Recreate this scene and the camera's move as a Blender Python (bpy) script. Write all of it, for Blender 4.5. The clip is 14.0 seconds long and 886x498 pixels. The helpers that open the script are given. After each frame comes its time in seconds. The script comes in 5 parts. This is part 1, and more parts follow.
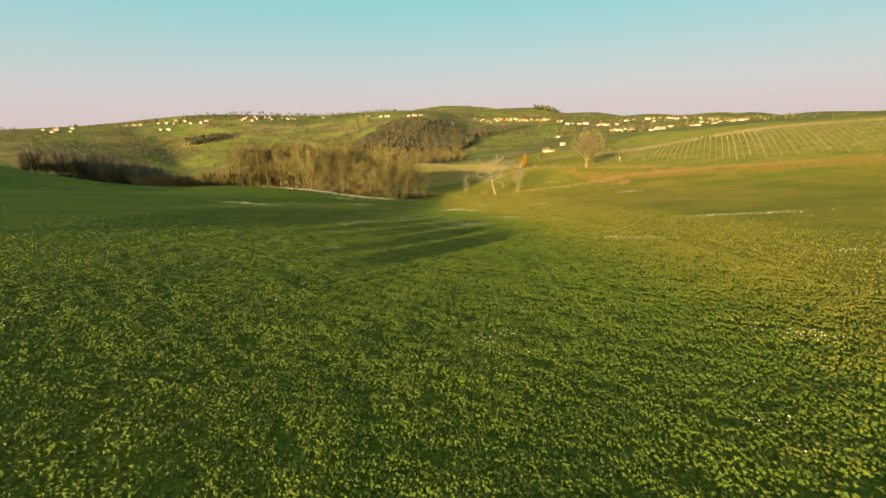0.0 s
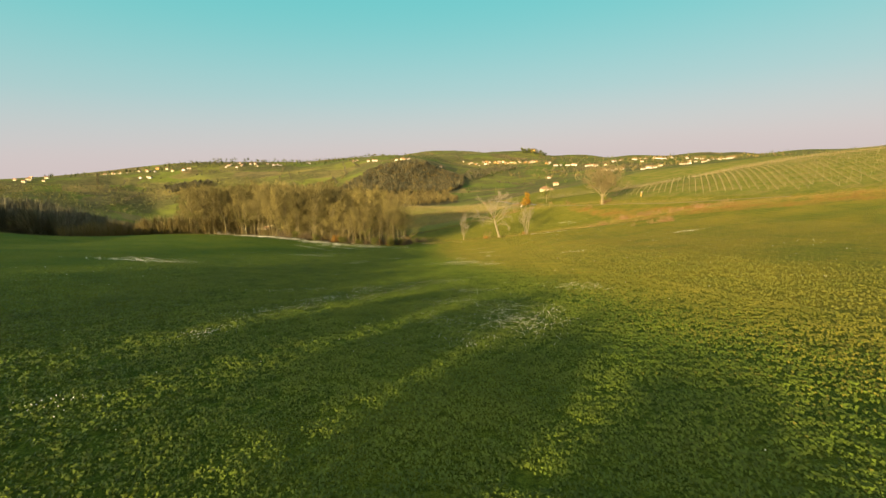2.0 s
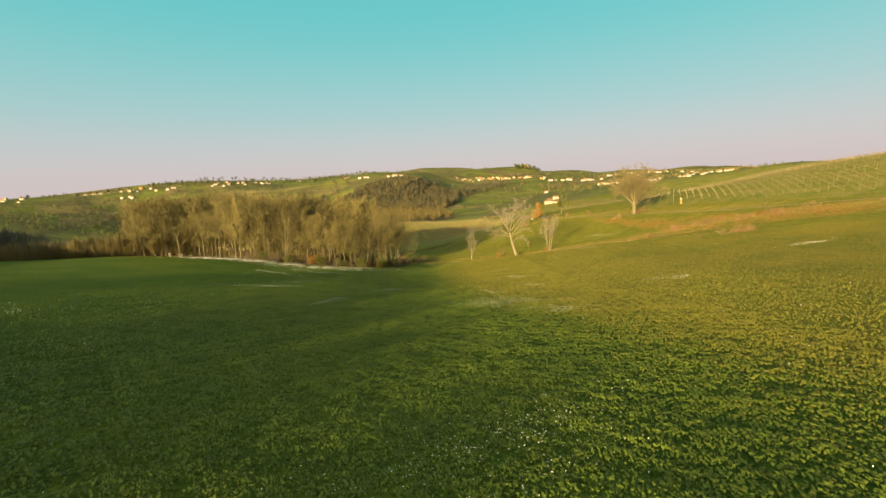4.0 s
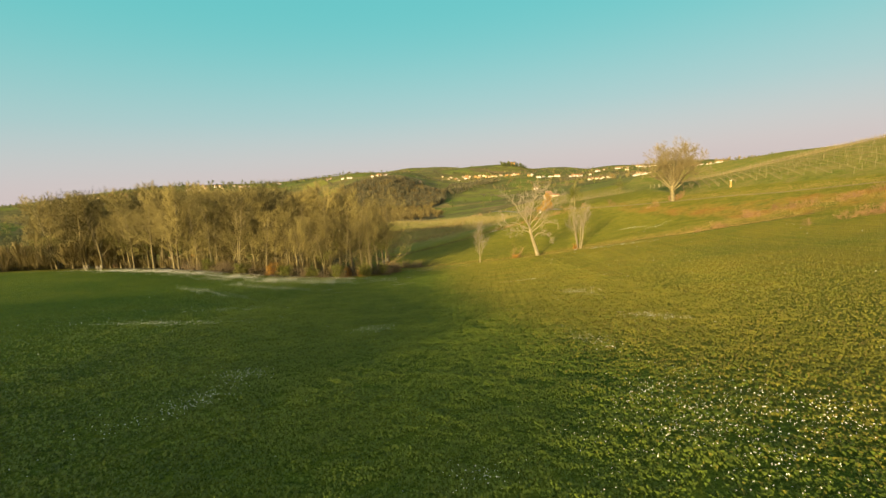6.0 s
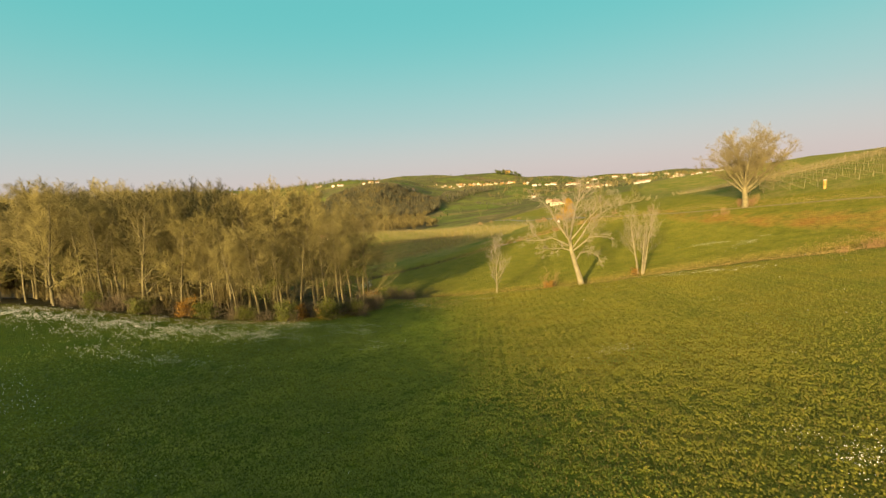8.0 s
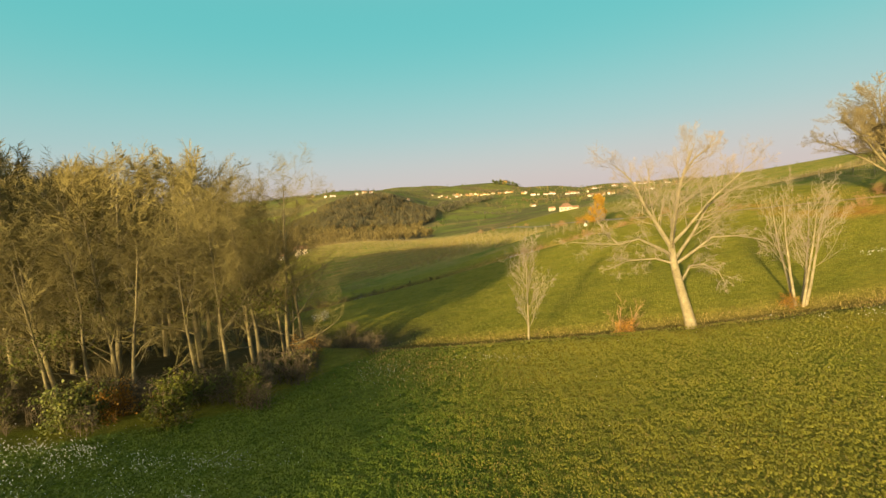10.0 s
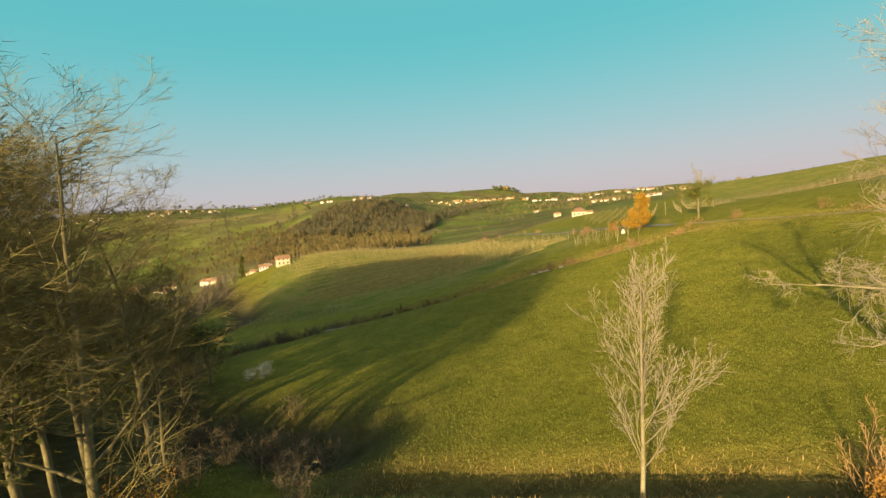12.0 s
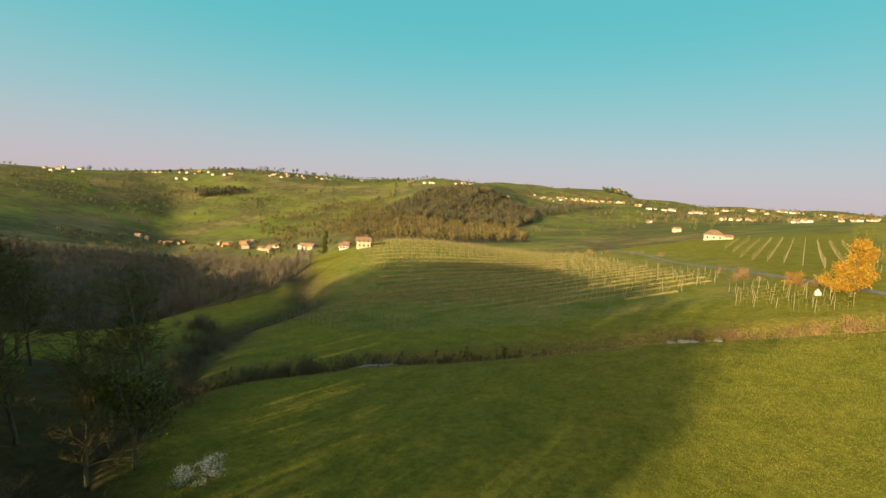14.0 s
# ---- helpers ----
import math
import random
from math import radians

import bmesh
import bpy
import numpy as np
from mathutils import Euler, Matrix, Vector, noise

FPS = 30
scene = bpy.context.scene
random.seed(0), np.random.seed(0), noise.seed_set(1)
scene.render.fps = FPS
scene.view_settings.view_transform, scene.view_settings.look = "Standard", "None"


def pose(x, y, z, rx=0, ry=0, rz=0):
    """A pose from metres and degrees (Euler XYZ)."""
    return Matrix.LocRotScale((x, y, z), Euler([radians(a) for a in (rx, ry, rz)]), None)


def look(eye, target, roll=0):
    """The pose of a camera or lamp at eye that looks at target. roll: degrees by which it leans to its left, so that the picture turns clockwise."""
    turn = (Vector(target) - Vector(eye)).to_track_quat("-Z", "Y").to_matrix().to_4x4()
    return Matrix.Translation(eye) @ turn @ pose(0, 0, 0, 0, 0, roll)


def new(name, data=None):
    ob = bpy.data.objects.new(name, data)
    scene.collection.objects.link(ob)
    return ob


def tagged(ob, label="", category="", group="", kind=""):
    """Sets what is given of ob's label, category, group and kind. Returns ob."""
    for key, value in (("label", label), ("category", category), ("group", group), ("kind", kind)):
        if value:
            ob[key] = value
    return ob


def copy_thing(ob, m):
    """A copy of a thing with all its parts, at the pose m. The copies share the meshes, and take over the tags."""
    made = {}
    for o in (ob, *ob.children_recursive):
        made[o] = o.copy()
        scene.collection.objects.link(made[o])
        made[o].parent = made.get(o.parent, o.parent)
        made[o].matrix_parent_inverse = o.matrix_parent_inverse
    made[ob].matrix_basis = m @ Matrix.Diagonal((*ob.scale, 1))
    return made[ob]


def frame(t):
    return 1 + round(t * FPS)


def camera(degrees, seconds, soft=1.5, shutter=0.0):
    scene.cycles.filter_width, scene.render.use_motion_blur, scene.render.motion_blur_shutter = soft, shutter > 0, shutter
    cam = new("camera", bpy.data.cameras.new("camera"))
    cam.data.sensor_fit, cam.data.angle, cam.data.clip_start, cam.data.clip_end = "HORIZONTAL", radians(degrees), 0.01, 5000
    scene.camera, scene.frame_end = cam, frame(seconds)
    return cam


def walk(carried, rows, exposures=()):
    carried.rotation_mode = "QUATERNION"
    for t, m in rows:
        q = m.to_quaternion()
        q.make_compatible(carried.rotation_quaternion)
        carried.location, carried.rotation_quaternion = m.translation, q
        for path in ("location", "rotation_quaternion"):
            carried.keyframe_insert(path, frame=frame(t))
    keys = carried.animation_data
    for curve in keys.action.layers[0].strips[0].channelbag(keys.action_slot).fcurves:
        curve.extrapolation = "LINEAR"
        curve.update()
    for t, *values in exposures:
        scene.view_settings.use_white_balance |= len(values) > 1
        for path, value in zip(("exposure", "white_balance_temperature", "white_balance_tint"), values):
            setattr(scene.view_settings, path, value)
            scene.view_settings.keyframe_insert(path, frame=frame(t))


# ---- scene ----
cam = camera(90.18, 14.0, soft=1.5)
PATH = [
    (0, look((0.00, 0.00, 4.50), (-19.52, 142.77, -37.14), -1.06)),
    (0.5, look((-1.77, 9.87, 2.73), (-21.20, 153.84, -34.61), -1.25)),
    (1, look((-3.58, 20.09, 1.16), (-22.37, 165.25, -31.56), -1.64)),
    (1.5, look((-5.43, 30.88, -0.27), (-22.54, 176.85, -30.32), -1.81)),
    (2, look((-7.38, 41.07, -1.52), (-23.54, 187.65, -29.03), -1.98)),
    (2.5, look((-9.30, 51.15, -2.79), (-25.14, 198.30, -27.21), -2.15)),
    (3, look((-11.10, 60.45, -4.09), (-26.40, 208.11, -25.59), -2.24)),
    (5.5, look((-21.15, 103.17, -10.74), (-31.37, 251.17, -32.87), -3.62)),
    (6, look((-22.53, 112.59, -11.77), (-31.59, 260.73, -33.46), -3.97)),
    (6.5, look((-23.76, 122.22, -12.54), (-31.83, 270.45, -34.04), -4.37)),
    (7, look((-24.80, 131.77, -13.04), (-31.79, 280.02, -34.80), -4.93)),
    (7.5, look((-25.59, 141.39, -13.44), (-32.05, 289.77, -34.55), -4.84)),
    (8, look((-26.34, 150.87, -13.95), (-32.94, 299.52, -32.89), -3.78)),
    (10.5, look((-27.33, 199.29, -20.01), (-31.88, 348.47, -34.98), -4.48)),
    (11, look((-27.80, 206.15, -20.50), (-31.82, 355.39, -34.98), -4.76)),
    (11.5, look((-28.12, 212.69, -20.58), (-32.19, 362.10, -33.03), -4.79)),
    (12, look((-28.28, 219.31, -20.16), (-33.29, 368.69, -33.02), -4.12)),
    (12.5, look((-28.35, 225.96, -19.35), (-37.89, 374.95, -33.83), -2.01)),
    (13, look((-28.32, 232.63, -18.60), (-46.86, 380.59, -34.81), 0.89)),
    (13.5, look((-28.62, 239.22, -17.71), (-57.06, 385.50, -34.86), 3.05)),
    (14, look((-29.36, 245.49, -16.92), (-65.78, 390.04, -33.57), 3.32)),
]
walk(cam, PATH, [(0, 1.48, 7200, 10), (3, 1.39, 7100, 10), (6, 1.38, 7150, 10), (8.2, 1.36, 7350, 10), (10.8, 1.33, 7100, 10), (12.2, 1.27, 6700, 10), (14, 1.25, 6600, 10)])

# ---------------------------------------------------------------- sky and sun
SUN_AZ, SUN_EL = 207.5, 11.0        # degrees clockwise from +y, and above the horizon
world = bpy.data.worlds.new("sky")
scene.world = world
world.use_nodes = True
wn, wl = world.node_tree.nodes, world.node_tree.links
sky = wn.new("ShaderNodeTexSky")
sky.sky_type, sky.sun_disc = "NISHITA", False
sky.sun_elevation, sky.sun_rotation = radians(SUN_EL), radians(SUN_AZ)
sky.altitude, sky.air_density, sky.dust_density, sky.ozone_density = 250, 1.0, 3.0, 1.0
# the evening sky's grading: teal overhead, pink haze along the horizon
tc = wn.new("ShaderNodeTexCoord")
sep = wn.new("ShaderNodeSeparateXYZ")
wl.new(tc.outputs["Generated"], sep.inputs[0])
haze = wn.new("ShaderNodeValToRGB")
haze.color_ramp.interpolation = "B_SPLINE"
stops = [(0.0, (0.57, 0.505, 0.54)), (0.06, (0.545, 0.515, 0.565)), (0.15, (0.34, 0.55, 0.60)), (0.28, (0.14, 0.54, 0.58)), (0.42, (0.06, 0.50, 0.55)), (0.62, (0.30, 0.52, 0.56)), (1.0, (0.60, 0.68, 0.70))]
while len(haze.color_ramp.elements) < len(stops):
    haze.color_ramp.elements.new(0.5)
for e, (p, c) in zip(haze.color_ramp.elements, stops):
    e.position, e.color = p, (*c, 1)
wl.new(sep.outputs[2], haze.inputs[0])
lift = wn.new("ShaderNodeVectorMath")
lift.operation = "SCALE"
lift.inputs["Scale"].default_value = 0.42 / 0.12
wl.new(haze.outputs[0], lift.inputs[0])
blend = wn.new("ShaderNodeMix")
blend.data_type = "RGBA"
ahead = wn.new("ShaderNodeMapRange")
ahead.interpolation_type = "SMOOTHSTEP"
for k, v in enumerate((-0.5, 0.5, 0.0, 0.95)):
    ahead.inputs[k + 1].default_value = v
wl.new(sep.outputs[1], ahead.inputs[0])
wl.new(ahead.outputs[0], blend.inputs[0])
wl.new(sky.outputs[0], blend.inputs[6])
wl.new(lift.outputs[0], blend.inputs[7])
wl.new(blend.outputs[2], wn["Background"].inputs[0])
wn["Background"].inputs[1].default_value = 0.12

sun = new("sun", bpy.data.lights.new("sun", "SUN"))
sun.data.energy, sun.data.angle, sun.data.color = 5.0, radians(0.6), (1.0, 0.77, 0.41)
sun_dir = Vector((math.sin(radians(SUN_AZ)) * math.cos(radians(SUN_EL)), math.cos(radians(SUN_AZ)) * math.cos(radians(SUN_EL)), math.sin(radians(SUN_EL))))
sun.matrix_world = look(sun_dir * 400, (0, 0, 0))

# ---------------------------------------------------------------- the lie of the land
TREND = (-21.592, 10.569, -9.740, -0.027, 4.289, 1.930)
SWELL = [
    5.0, 0.5, 0.4, -2.1, -1.3, 1.3, 1.5, -0.8, 0.8, -1.4, 4.3, -0.5,
    1.2, 1.0, 0.1, -2.9, 8.3, 1.2, 0.1, -4.4, 2.4, -3.2, 1.0, 5.2,
    -0.4, -3.3, 1.9, 0.5, 4.0, -2.8, -1.9, 1.3, 12.3, 5.1, 1.1, -7.5,
    -2.6, 4.0, 3.8, 2.5, 4.2, -4.3, -1.2, 3.9, 4.9, 0.9, 2.3, -1.4,
    -9.1, -1.3, -0.6, 3.8, 0.5, -4.1, 6.6, -3.2, -1.9, 16.4, -7.5, 1.4,
    1.8, -6.8, 8.4, 0.4, -7.9, 20.7, -6.1, 1.7, 10.0, -3.8, -0.9, -4.9,
]
# azimuth from the valley, distance and height of the valley floor, distance and height of the crest
HILLS = [
    (-180, 320, 22, 1300, 60), (-110, 320, 4, 1100, 30), (-75, 330, -34, 950, 0), (-60, 340, -50, 900, -2), (-46, 480, -69, 1000, 16),
    (-36, 420, -62, 1000, 25), (-26, 410, -46, 960, 21), (-16, 400, -39, 980, 24), (-4, 420, -38, 1300, 40), (7, 420, -32, 1250, 22),
    (14, 380, -24, 1500, 14), (24, 350, -15, 1600, 8), (31, 320, -9, 1600, 6), (60, 300, 2, 1600, 14), (110, 320, 12, 1400, 34), (180, 320, 22, 1300, 60),
]


def smooth(t):
    t = np.clip(t, 0, 1)
    return t * t * (3 - 2 * t)


def near_land(x, y):
    u, v = x / 100, (y - 160) / 100
    a, b, c, d, e, g = TREND
    z = a + b * u + c * v + d * u * u + e * u * v + g * v * v
    n = 0
    for cy in range(0, 321, 40):
        for cx in range(-120, 161, 40):
            z = z + SWELL[n] * np.exp(-((x - cx) ** 2 + (y - cy) ** 2) / 3872.0)
            n += 1
    return z


def far_land(x, y):
    dx, dy = x + 18, y - 160
    r, az = np.hypot(dx, dy), np.degrees(np.arctan2(dx, dy))
    tab = np.array(HILLS, float)
    rv, zv, rc, zc = (np.interp(az, tab[:, 0], tab[:, k]) for k in range(1, 5))
    up = smooth((r - rv) / (rc - rv))
    z = zv + (zc - zv) * up - np.maximum(r - rc, 0) * 0.03
    z = z + up * (7 * np.sin(x / 83 + 1.3) * np.sin(y / 97) + 4 * np.sin(x / 41 - y / 53))
    z = z + 30 * np.exp(-((x + 140) / np.where(x > -140, 62, 120)) ** 2 - ((y - 830) / 160) ** 2)          # wooded spur
    z = z + 23 * np.exp(-((x + 330) / 150) ** 2 - ((y - 1650) / 160) ** 2)         # hills behind the crest
    z = z + 17 * np.exp(-((x + 95) / 130) ** 2 - ((y - 1700) / 160) ** 2)
    z = z + 7 * np.exp(-((x - 130) / 50) ** 2 - ((y - 1340) / 60) ** 2)           # village knoll
    return z


def to_line(x, y, line):
    """Distance from points to a line of corners."""
    best = np.full(np.shape(x), 1e9)
    for (x0, y0), (x1, y1) in zip(line, line[1:]):
        t = np.clip(((x - x0) * (x1 - x0) + (y - y0) * (y1 - y0)) / ((x1 - x0) ** 2 + (y1 - y0) ** 2), 0, 1)
        best = np.minimum(best, np.hypot(x - x0 - t * (x1 - x0), y - y0 - t * (y1 - y0)))
    return best


def inside(x, y, ring):
    """Whether points lie in a ring of corners."""
    c = np.zeros(np.shape(x), bool)
    for (x0, y0), (x1, y1) in zip(ring, ring[1:] + ring[:1]):
        c ^= ((y0 > y) != (y1 > y)) & (x < (x1 - x0) * (y - y0) / (y1 - y0 + 1e-9) + x0)
    return c


DITCH = [(-24, 163.5), (-13, 161.5), (-2, 158.8), (8, 156.6), (16, 153.5), (25, 148), (34, 142.5)]
BROOK = [(14, 208.5), (0, 208), (-10.5, 208.5), (-20, 206.5), (-37, 204.5), (-46, 198), (-50, 190)]
STREAM = [(-26, 168), (-36, 172), (-46, 180), (-50, 190), (-60, 205), (-68, 222), (-66, 240), (-80, 262), (-110, 290)]


def ground_z(x, y):
    x, y = np.asarray(x, float), np.asarray(y, float)
    out = np.maximum.reduce([-95 - x, x - 135, -60 - y, y - 318, 0 * x])
    k = smooth(out / 90)
    z = near_land(np.clip(x, -170, 200), np.clip(y, -12, 380)) + 0.10 * np.clip(-12 - y, 0, 130)
    z = z * (1 - k) + far_land(x, y) * k
    z = z - 0.95 * np.exp(-((to_line(x, y, DITCH) / 0.95) ** 2)) - 0.9 * np.exp(-((to_line(x, y, BROOK) / 1.5) ** 2))
    z = z - 1.6 * np.exp(-((to_line(x, y, STREAM) / 3.0) ** 2))
    z = z - 2.5 * smooth((-58 - x) / 40) * np.exp(-((y - 128) / 42) ** 2) - 1.8 * smooth((-96 - x) / 30) * np.exp(-((y - 150) / 30) ** 2)      # the field's western brow
    z = z + 9.0 * np.exp(-((x + 186) / 45) ** 2 - ((y - 188) / 38) ** 2)      # rise under the western wood
    return z + (1 - k) * (0.02 * np.sin(x * 1.3 + y * 0.7) * np.sin(y * 1.1 - x * 0.4))


def gz(x, y):
    return float(ground_z(x, y))

# ---------------------------------------------------------------- materials
def material(name, build, rough=0.85, spec=0.2):
    m = bpy.data.materials.new(name)
    m.use_nodes = True
    nt = m.node_tree
    bsdf = nt.nodes["Principled BSDF"]
    bsdf.inputs["Roughness"].default_value = rough
    bsdf.inputs["Specular IOR Level"].default_value = spec
    build(nt, bsdf)
    return m


def node(nt, kind, **values):
    n = nt.nodes.new(kind)
    for k, v in values.items():
        n.inputs[k.replace("_", " ")].default_value = v
    return n


def noise_tex(nt, scale, detail=4.0, rough=0.6, at=None):
    n = node(nt, "ShaderNodeTexNoise", Scale=scale, Detail=detail, Roughness=rough)
    if at is None:
        at = nt.nodes.new("ShaderNodeNewGeometry").outputs["Position"]
    nt.links.new(at, n.inputs["Vector"])
    return n.outputs[0]


def ramp(nt, fac, *stops):
    r = nt.nodes.new("ShaderNodeValToRGB")
    els = r.color_ramp.elements
    while len(els) < len(stops):
        els.new(0.5)
    for e, (p, c) in zip(els, stops):
        e.position, e.color = p, (*c, 1)
    nt.links.new(fac, r.inputs[0])
    return r.outputs[0]


def mix(nt, fac, a, b, how="MIX"):
    m = nt.nodes.new("ShaderNodeMix")
    m.data_type, m.blend_type = "RGBA", how
    for sock, v in ((m.inputs[0], fac), (m.inputs[6], a), (m.inputs[7], b)):
        if hasattr(v, "is_linked"):
            nt.links.new(v, sock)
        else:
            sock.default_value = v if isinstance(v, (int, float)) else (*v, 1)
    return m.outputs[2]


def bump(nt, bsdf, height, strength, distance):
    b = node(nt, "ShaderNodeBump", Strength=strength, Distance=distance)
    nt.links.new(height, b.inputs["Height"])
    nt.links.new(b.outputs[0], bsdf.inputs["Normal"])


def two_tone(name, a, b, scale, rough=0.85, spec=0.2, fine=None, random_tint=0.0, relief=0.0):
    """A surface whose colour wanders between a and b, with a finer grain on top."""
    def build(nt, bsdf):
        n = noise_tex(nt, scale)
        c = ramp(nt, n, (0.3, a), (0.7, b))
        if fine:
            c = mix(nt, 0.5, c, ramp(nt, noise_tex(nt, fine, 2), (0.3, (0.45, 0.45, 0.45)), (0.7, (1.3, 1.3, 1.3))), "MULTIPLY")
        if random_tint:
            info = nt.nodes.new("ShaderNodeObjectInfo")
            c = mix(nt, random_tint, c, ramp(nt, info.outputs["Random"], (0.0, (0.6, 0.6, 0.6)), (1.0, (1.4, 1.35, 1.2))), "MULTIPLY")
        nt.links.new(c, bsdf.inputs["Base Color"])
        if relief:
            bump(nt, bsdf, noise_tex(nt, fine or scale * 5), 0.6, relief)
    return material(name, build, rough, spec)


def leafy(name, a, b, scale, glow_through=0.25, island=0.6, bend=0.0):
    """Leaves: each island of the mesh has its own tint; some light passes through."""
    def build(nt, bsdf):
        geo = nt.nodes.new("ShaderNodeNewGeometry")
        c = ramp(nt, noise_tex(nt, scale, 3), (0.3, a), (0.7, b))
        c = mix(nt, island, c, ramp(nt, geo.outputs["Random Per Island"], (0.0, (0.5, 0.5, 0.5)), (1.0, (1.5, 1.45, 1.3))), "MULTIPLY")
        nt.links.new(c, bsdf.inputs["Base Color"])
        if bend:      # leaves of a dense canopy share its shading
            v = nt.nodes.new("ShaderNodeMix")
            v.data_type = "VECTOR"
            v.inputs[0].default_value = bend
            nt.links.new(geo.outputs["Normal"], v.inputs[4])
            v.inputs[5].default_value = (-0.2, -0.4, 0.9)
            unit = nt.nodes.new("ShaderNodeVectorMath")
            unit.operation = "NORMALIZE"
            nt.links.new(v.outputs[1], unit.inputs[0])
            nt.links.new(unit.outputs[0], bsdf.inputs["Normal"])
        t = nt.nodes.new("ShaderNodeBsdfTranslucent")
        nt.links.new(c, t.inputs[0])
        m = nt.nodes.new("ShaderNodeMixShader")
        m.inputs[0].default_value = glow_through
        nt.links.new(bsdf.outputs[0], m.inputs[1])
        nt.links.new(t.outputs[0], m.inputs[2])
        nt.links.new(m.outputs[0], nt.nodes["Material Output"].inputs[0])
    return material(name, build, 0.6, 0.25)


def land_build(nt, bsdf):
    pos = nt.nodes.new("ShaderNodeNewGeometry").outputs["Position"]

    def cover(name):
        a = nt.nodes.new("ShaderNodeAttribute")
        a.attribute_name = name
        return a.outputs["Fac"]

    def grain(base, scale, lo, hi, detail=5):
        return mix(nt, 1.0, base, ramp(nt, noise_tex(nt, scale, detail, 0.7, pos), (0.35, (lo,) * 3), (0.65, (hi,) * 3)), "MULTIPLY")

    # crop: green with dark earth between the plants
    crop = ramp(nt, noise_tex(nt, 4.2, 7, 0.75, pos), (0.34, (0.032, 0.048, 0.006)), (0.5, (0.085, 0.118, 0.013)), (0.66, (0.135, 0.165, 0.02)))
    wide = ramp(nt, noise_tex(nt, 0.07, 4, 0.6, pos), (0.35, (0.75, 0.88, 0.8)), (0.65, (1.22, 1.1, 1.0)))
    crop = mix(nt, 1.0, crop, wide, "MULTIPLY")
    # thinner, drilled rows with dry growth, coloured paler to take in the sunlight
    sep_row = nt.nodes.new("ShaderNodeSeparateXYZ")
    nt.links.new(pos, sep_row.inputs[0])
    lane = nt.nodes.new("ShaderNodeMath")
    lane.operation = "MULTIPLY_ADD"
    lane.inputs[1].default_value = -0.045
    nt.links.new(sep_row.outputs[1], lane.inputs[0])
    nt.links.new(sep_row.outputs[0], lane.inputs[2])
    line = nt.nodes.new("ShaderNodeCombineXYZ")
    nt.links.new(lane.outputs[0], line.inputs[0])
    rows = node(nt, "ShaderNodeTexNoise", Scale=0.85, Detail=4.0, Roughness=0.7)
    nt.links.new(line.outputs[0], rows.inputs["Vector"])
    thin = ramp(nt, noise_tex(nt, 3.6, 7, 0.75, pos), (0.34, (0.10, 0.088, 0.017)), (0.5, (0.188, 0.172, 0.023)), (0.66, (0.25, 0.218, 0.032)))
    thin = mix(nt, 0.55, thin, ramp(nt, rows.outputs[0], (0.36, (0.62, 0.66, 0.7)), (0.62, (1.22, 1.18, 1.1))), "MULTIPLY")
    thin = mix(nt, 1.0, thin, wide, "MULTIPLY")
    meadow = ramp(nt, noise_tex(nt, 0.35, 6, 0.65, pos), (0.3, (0.112, 0.122, 0.012)), (0.7, (0.205, 0.182, 0.025)))
    meadow = grain(meadow, 1.6, 0.74, 1.18)
    rough_grass = grain(ramp(nt, noise_tex(nt, 0.8, 6, 0.7, pos), (0.3, (0.10, 0.085, 0.02)), (0.7, (0.22, 0.16, 0.045))), 3.0, 0.7, 1.25)
    bank = ramp(nt, noise_tex(nt, 0.11, 6, 0.7, pos), (0.38, (0.155, 0.15, 0.022)), (0.5, (0.25, 0.175, 0.03)), (0.62, (0.27, 0.145, 0.03)))
    bank = grain(bank, 1.1, 0.66, 1.22)
    earth = ramp(nt, noise_tex(nt, 0.6, 6, 0.7, pos), (0.3, (0.022, 0.018, 0.011)), (0.7, (0.075, 0.058, 0.033)))
    litter = grain(ramp(nt, noise_tex(nt, 0.05, 5, 0.7, pos), (0.35, (0.06, 0.052, 0.026)), (0.65, (0.125, 0.10, 0.045))), 0.25, 0.6, 1.25)
    vine = grain(ramp(nt, noise_tex(nt, 0.12, 6, 0.7, pos), (0.34, (0.105, 0.13, 0.018)), (0.5, (0.165, 0.16, 0.03)), (0.66, (0.21, 0.175, 0.05))), 1.2, 0.72, 1.2)
    # far patchwork of fields
    vor = nt.nodes.new("ShaderNodeTexVoronoi")
    vor.distance = "CHEBYCHEV"
    vor.inputs["Scale"].default_value = 0.0085
    vor.inputs["Randomness"].default_value = 0.9
    warp = mix(nt, 0.04, pos, node_colour(nt, 0.006, pos), "ADD")
    nt.links.new(warp, vor.inputs["Vector"])
    sep = nt.nodes.new("ShaderNodeSeparateColor")
    nt.links.new(vor.outputs["Color"], sep.inputs[0])
    patch = ramp(nt, sep.outputs[0], (0.0, (0.095, 0.13, 0.02)), (0.3, (0.165, 0.165, 0.036)), (0.5, (0.11, 0.14, 0.026)), (0.7, (0.21, 0.175, 0.055)), (0.85, (0.19, 0.14, 0.065)), (1.0, (0.125, 0.15, 0.028)))
    patch = mix(nt, 0.6, patch, ramp(nt, noise_tex(nt, 0.03, 6, 0.7, pos), (0.35, (0.6, 0.6, 0.55)), (0.65, (1.15, 1.15, 1.1))), "MULTIPLY")
    scrub = ramp(nt, noise_tex(nt, 0.011, 6, 0.7, pos), (0.44, (0, 0, 0)), (0.56, (0.85, 0.85, 0.85)))
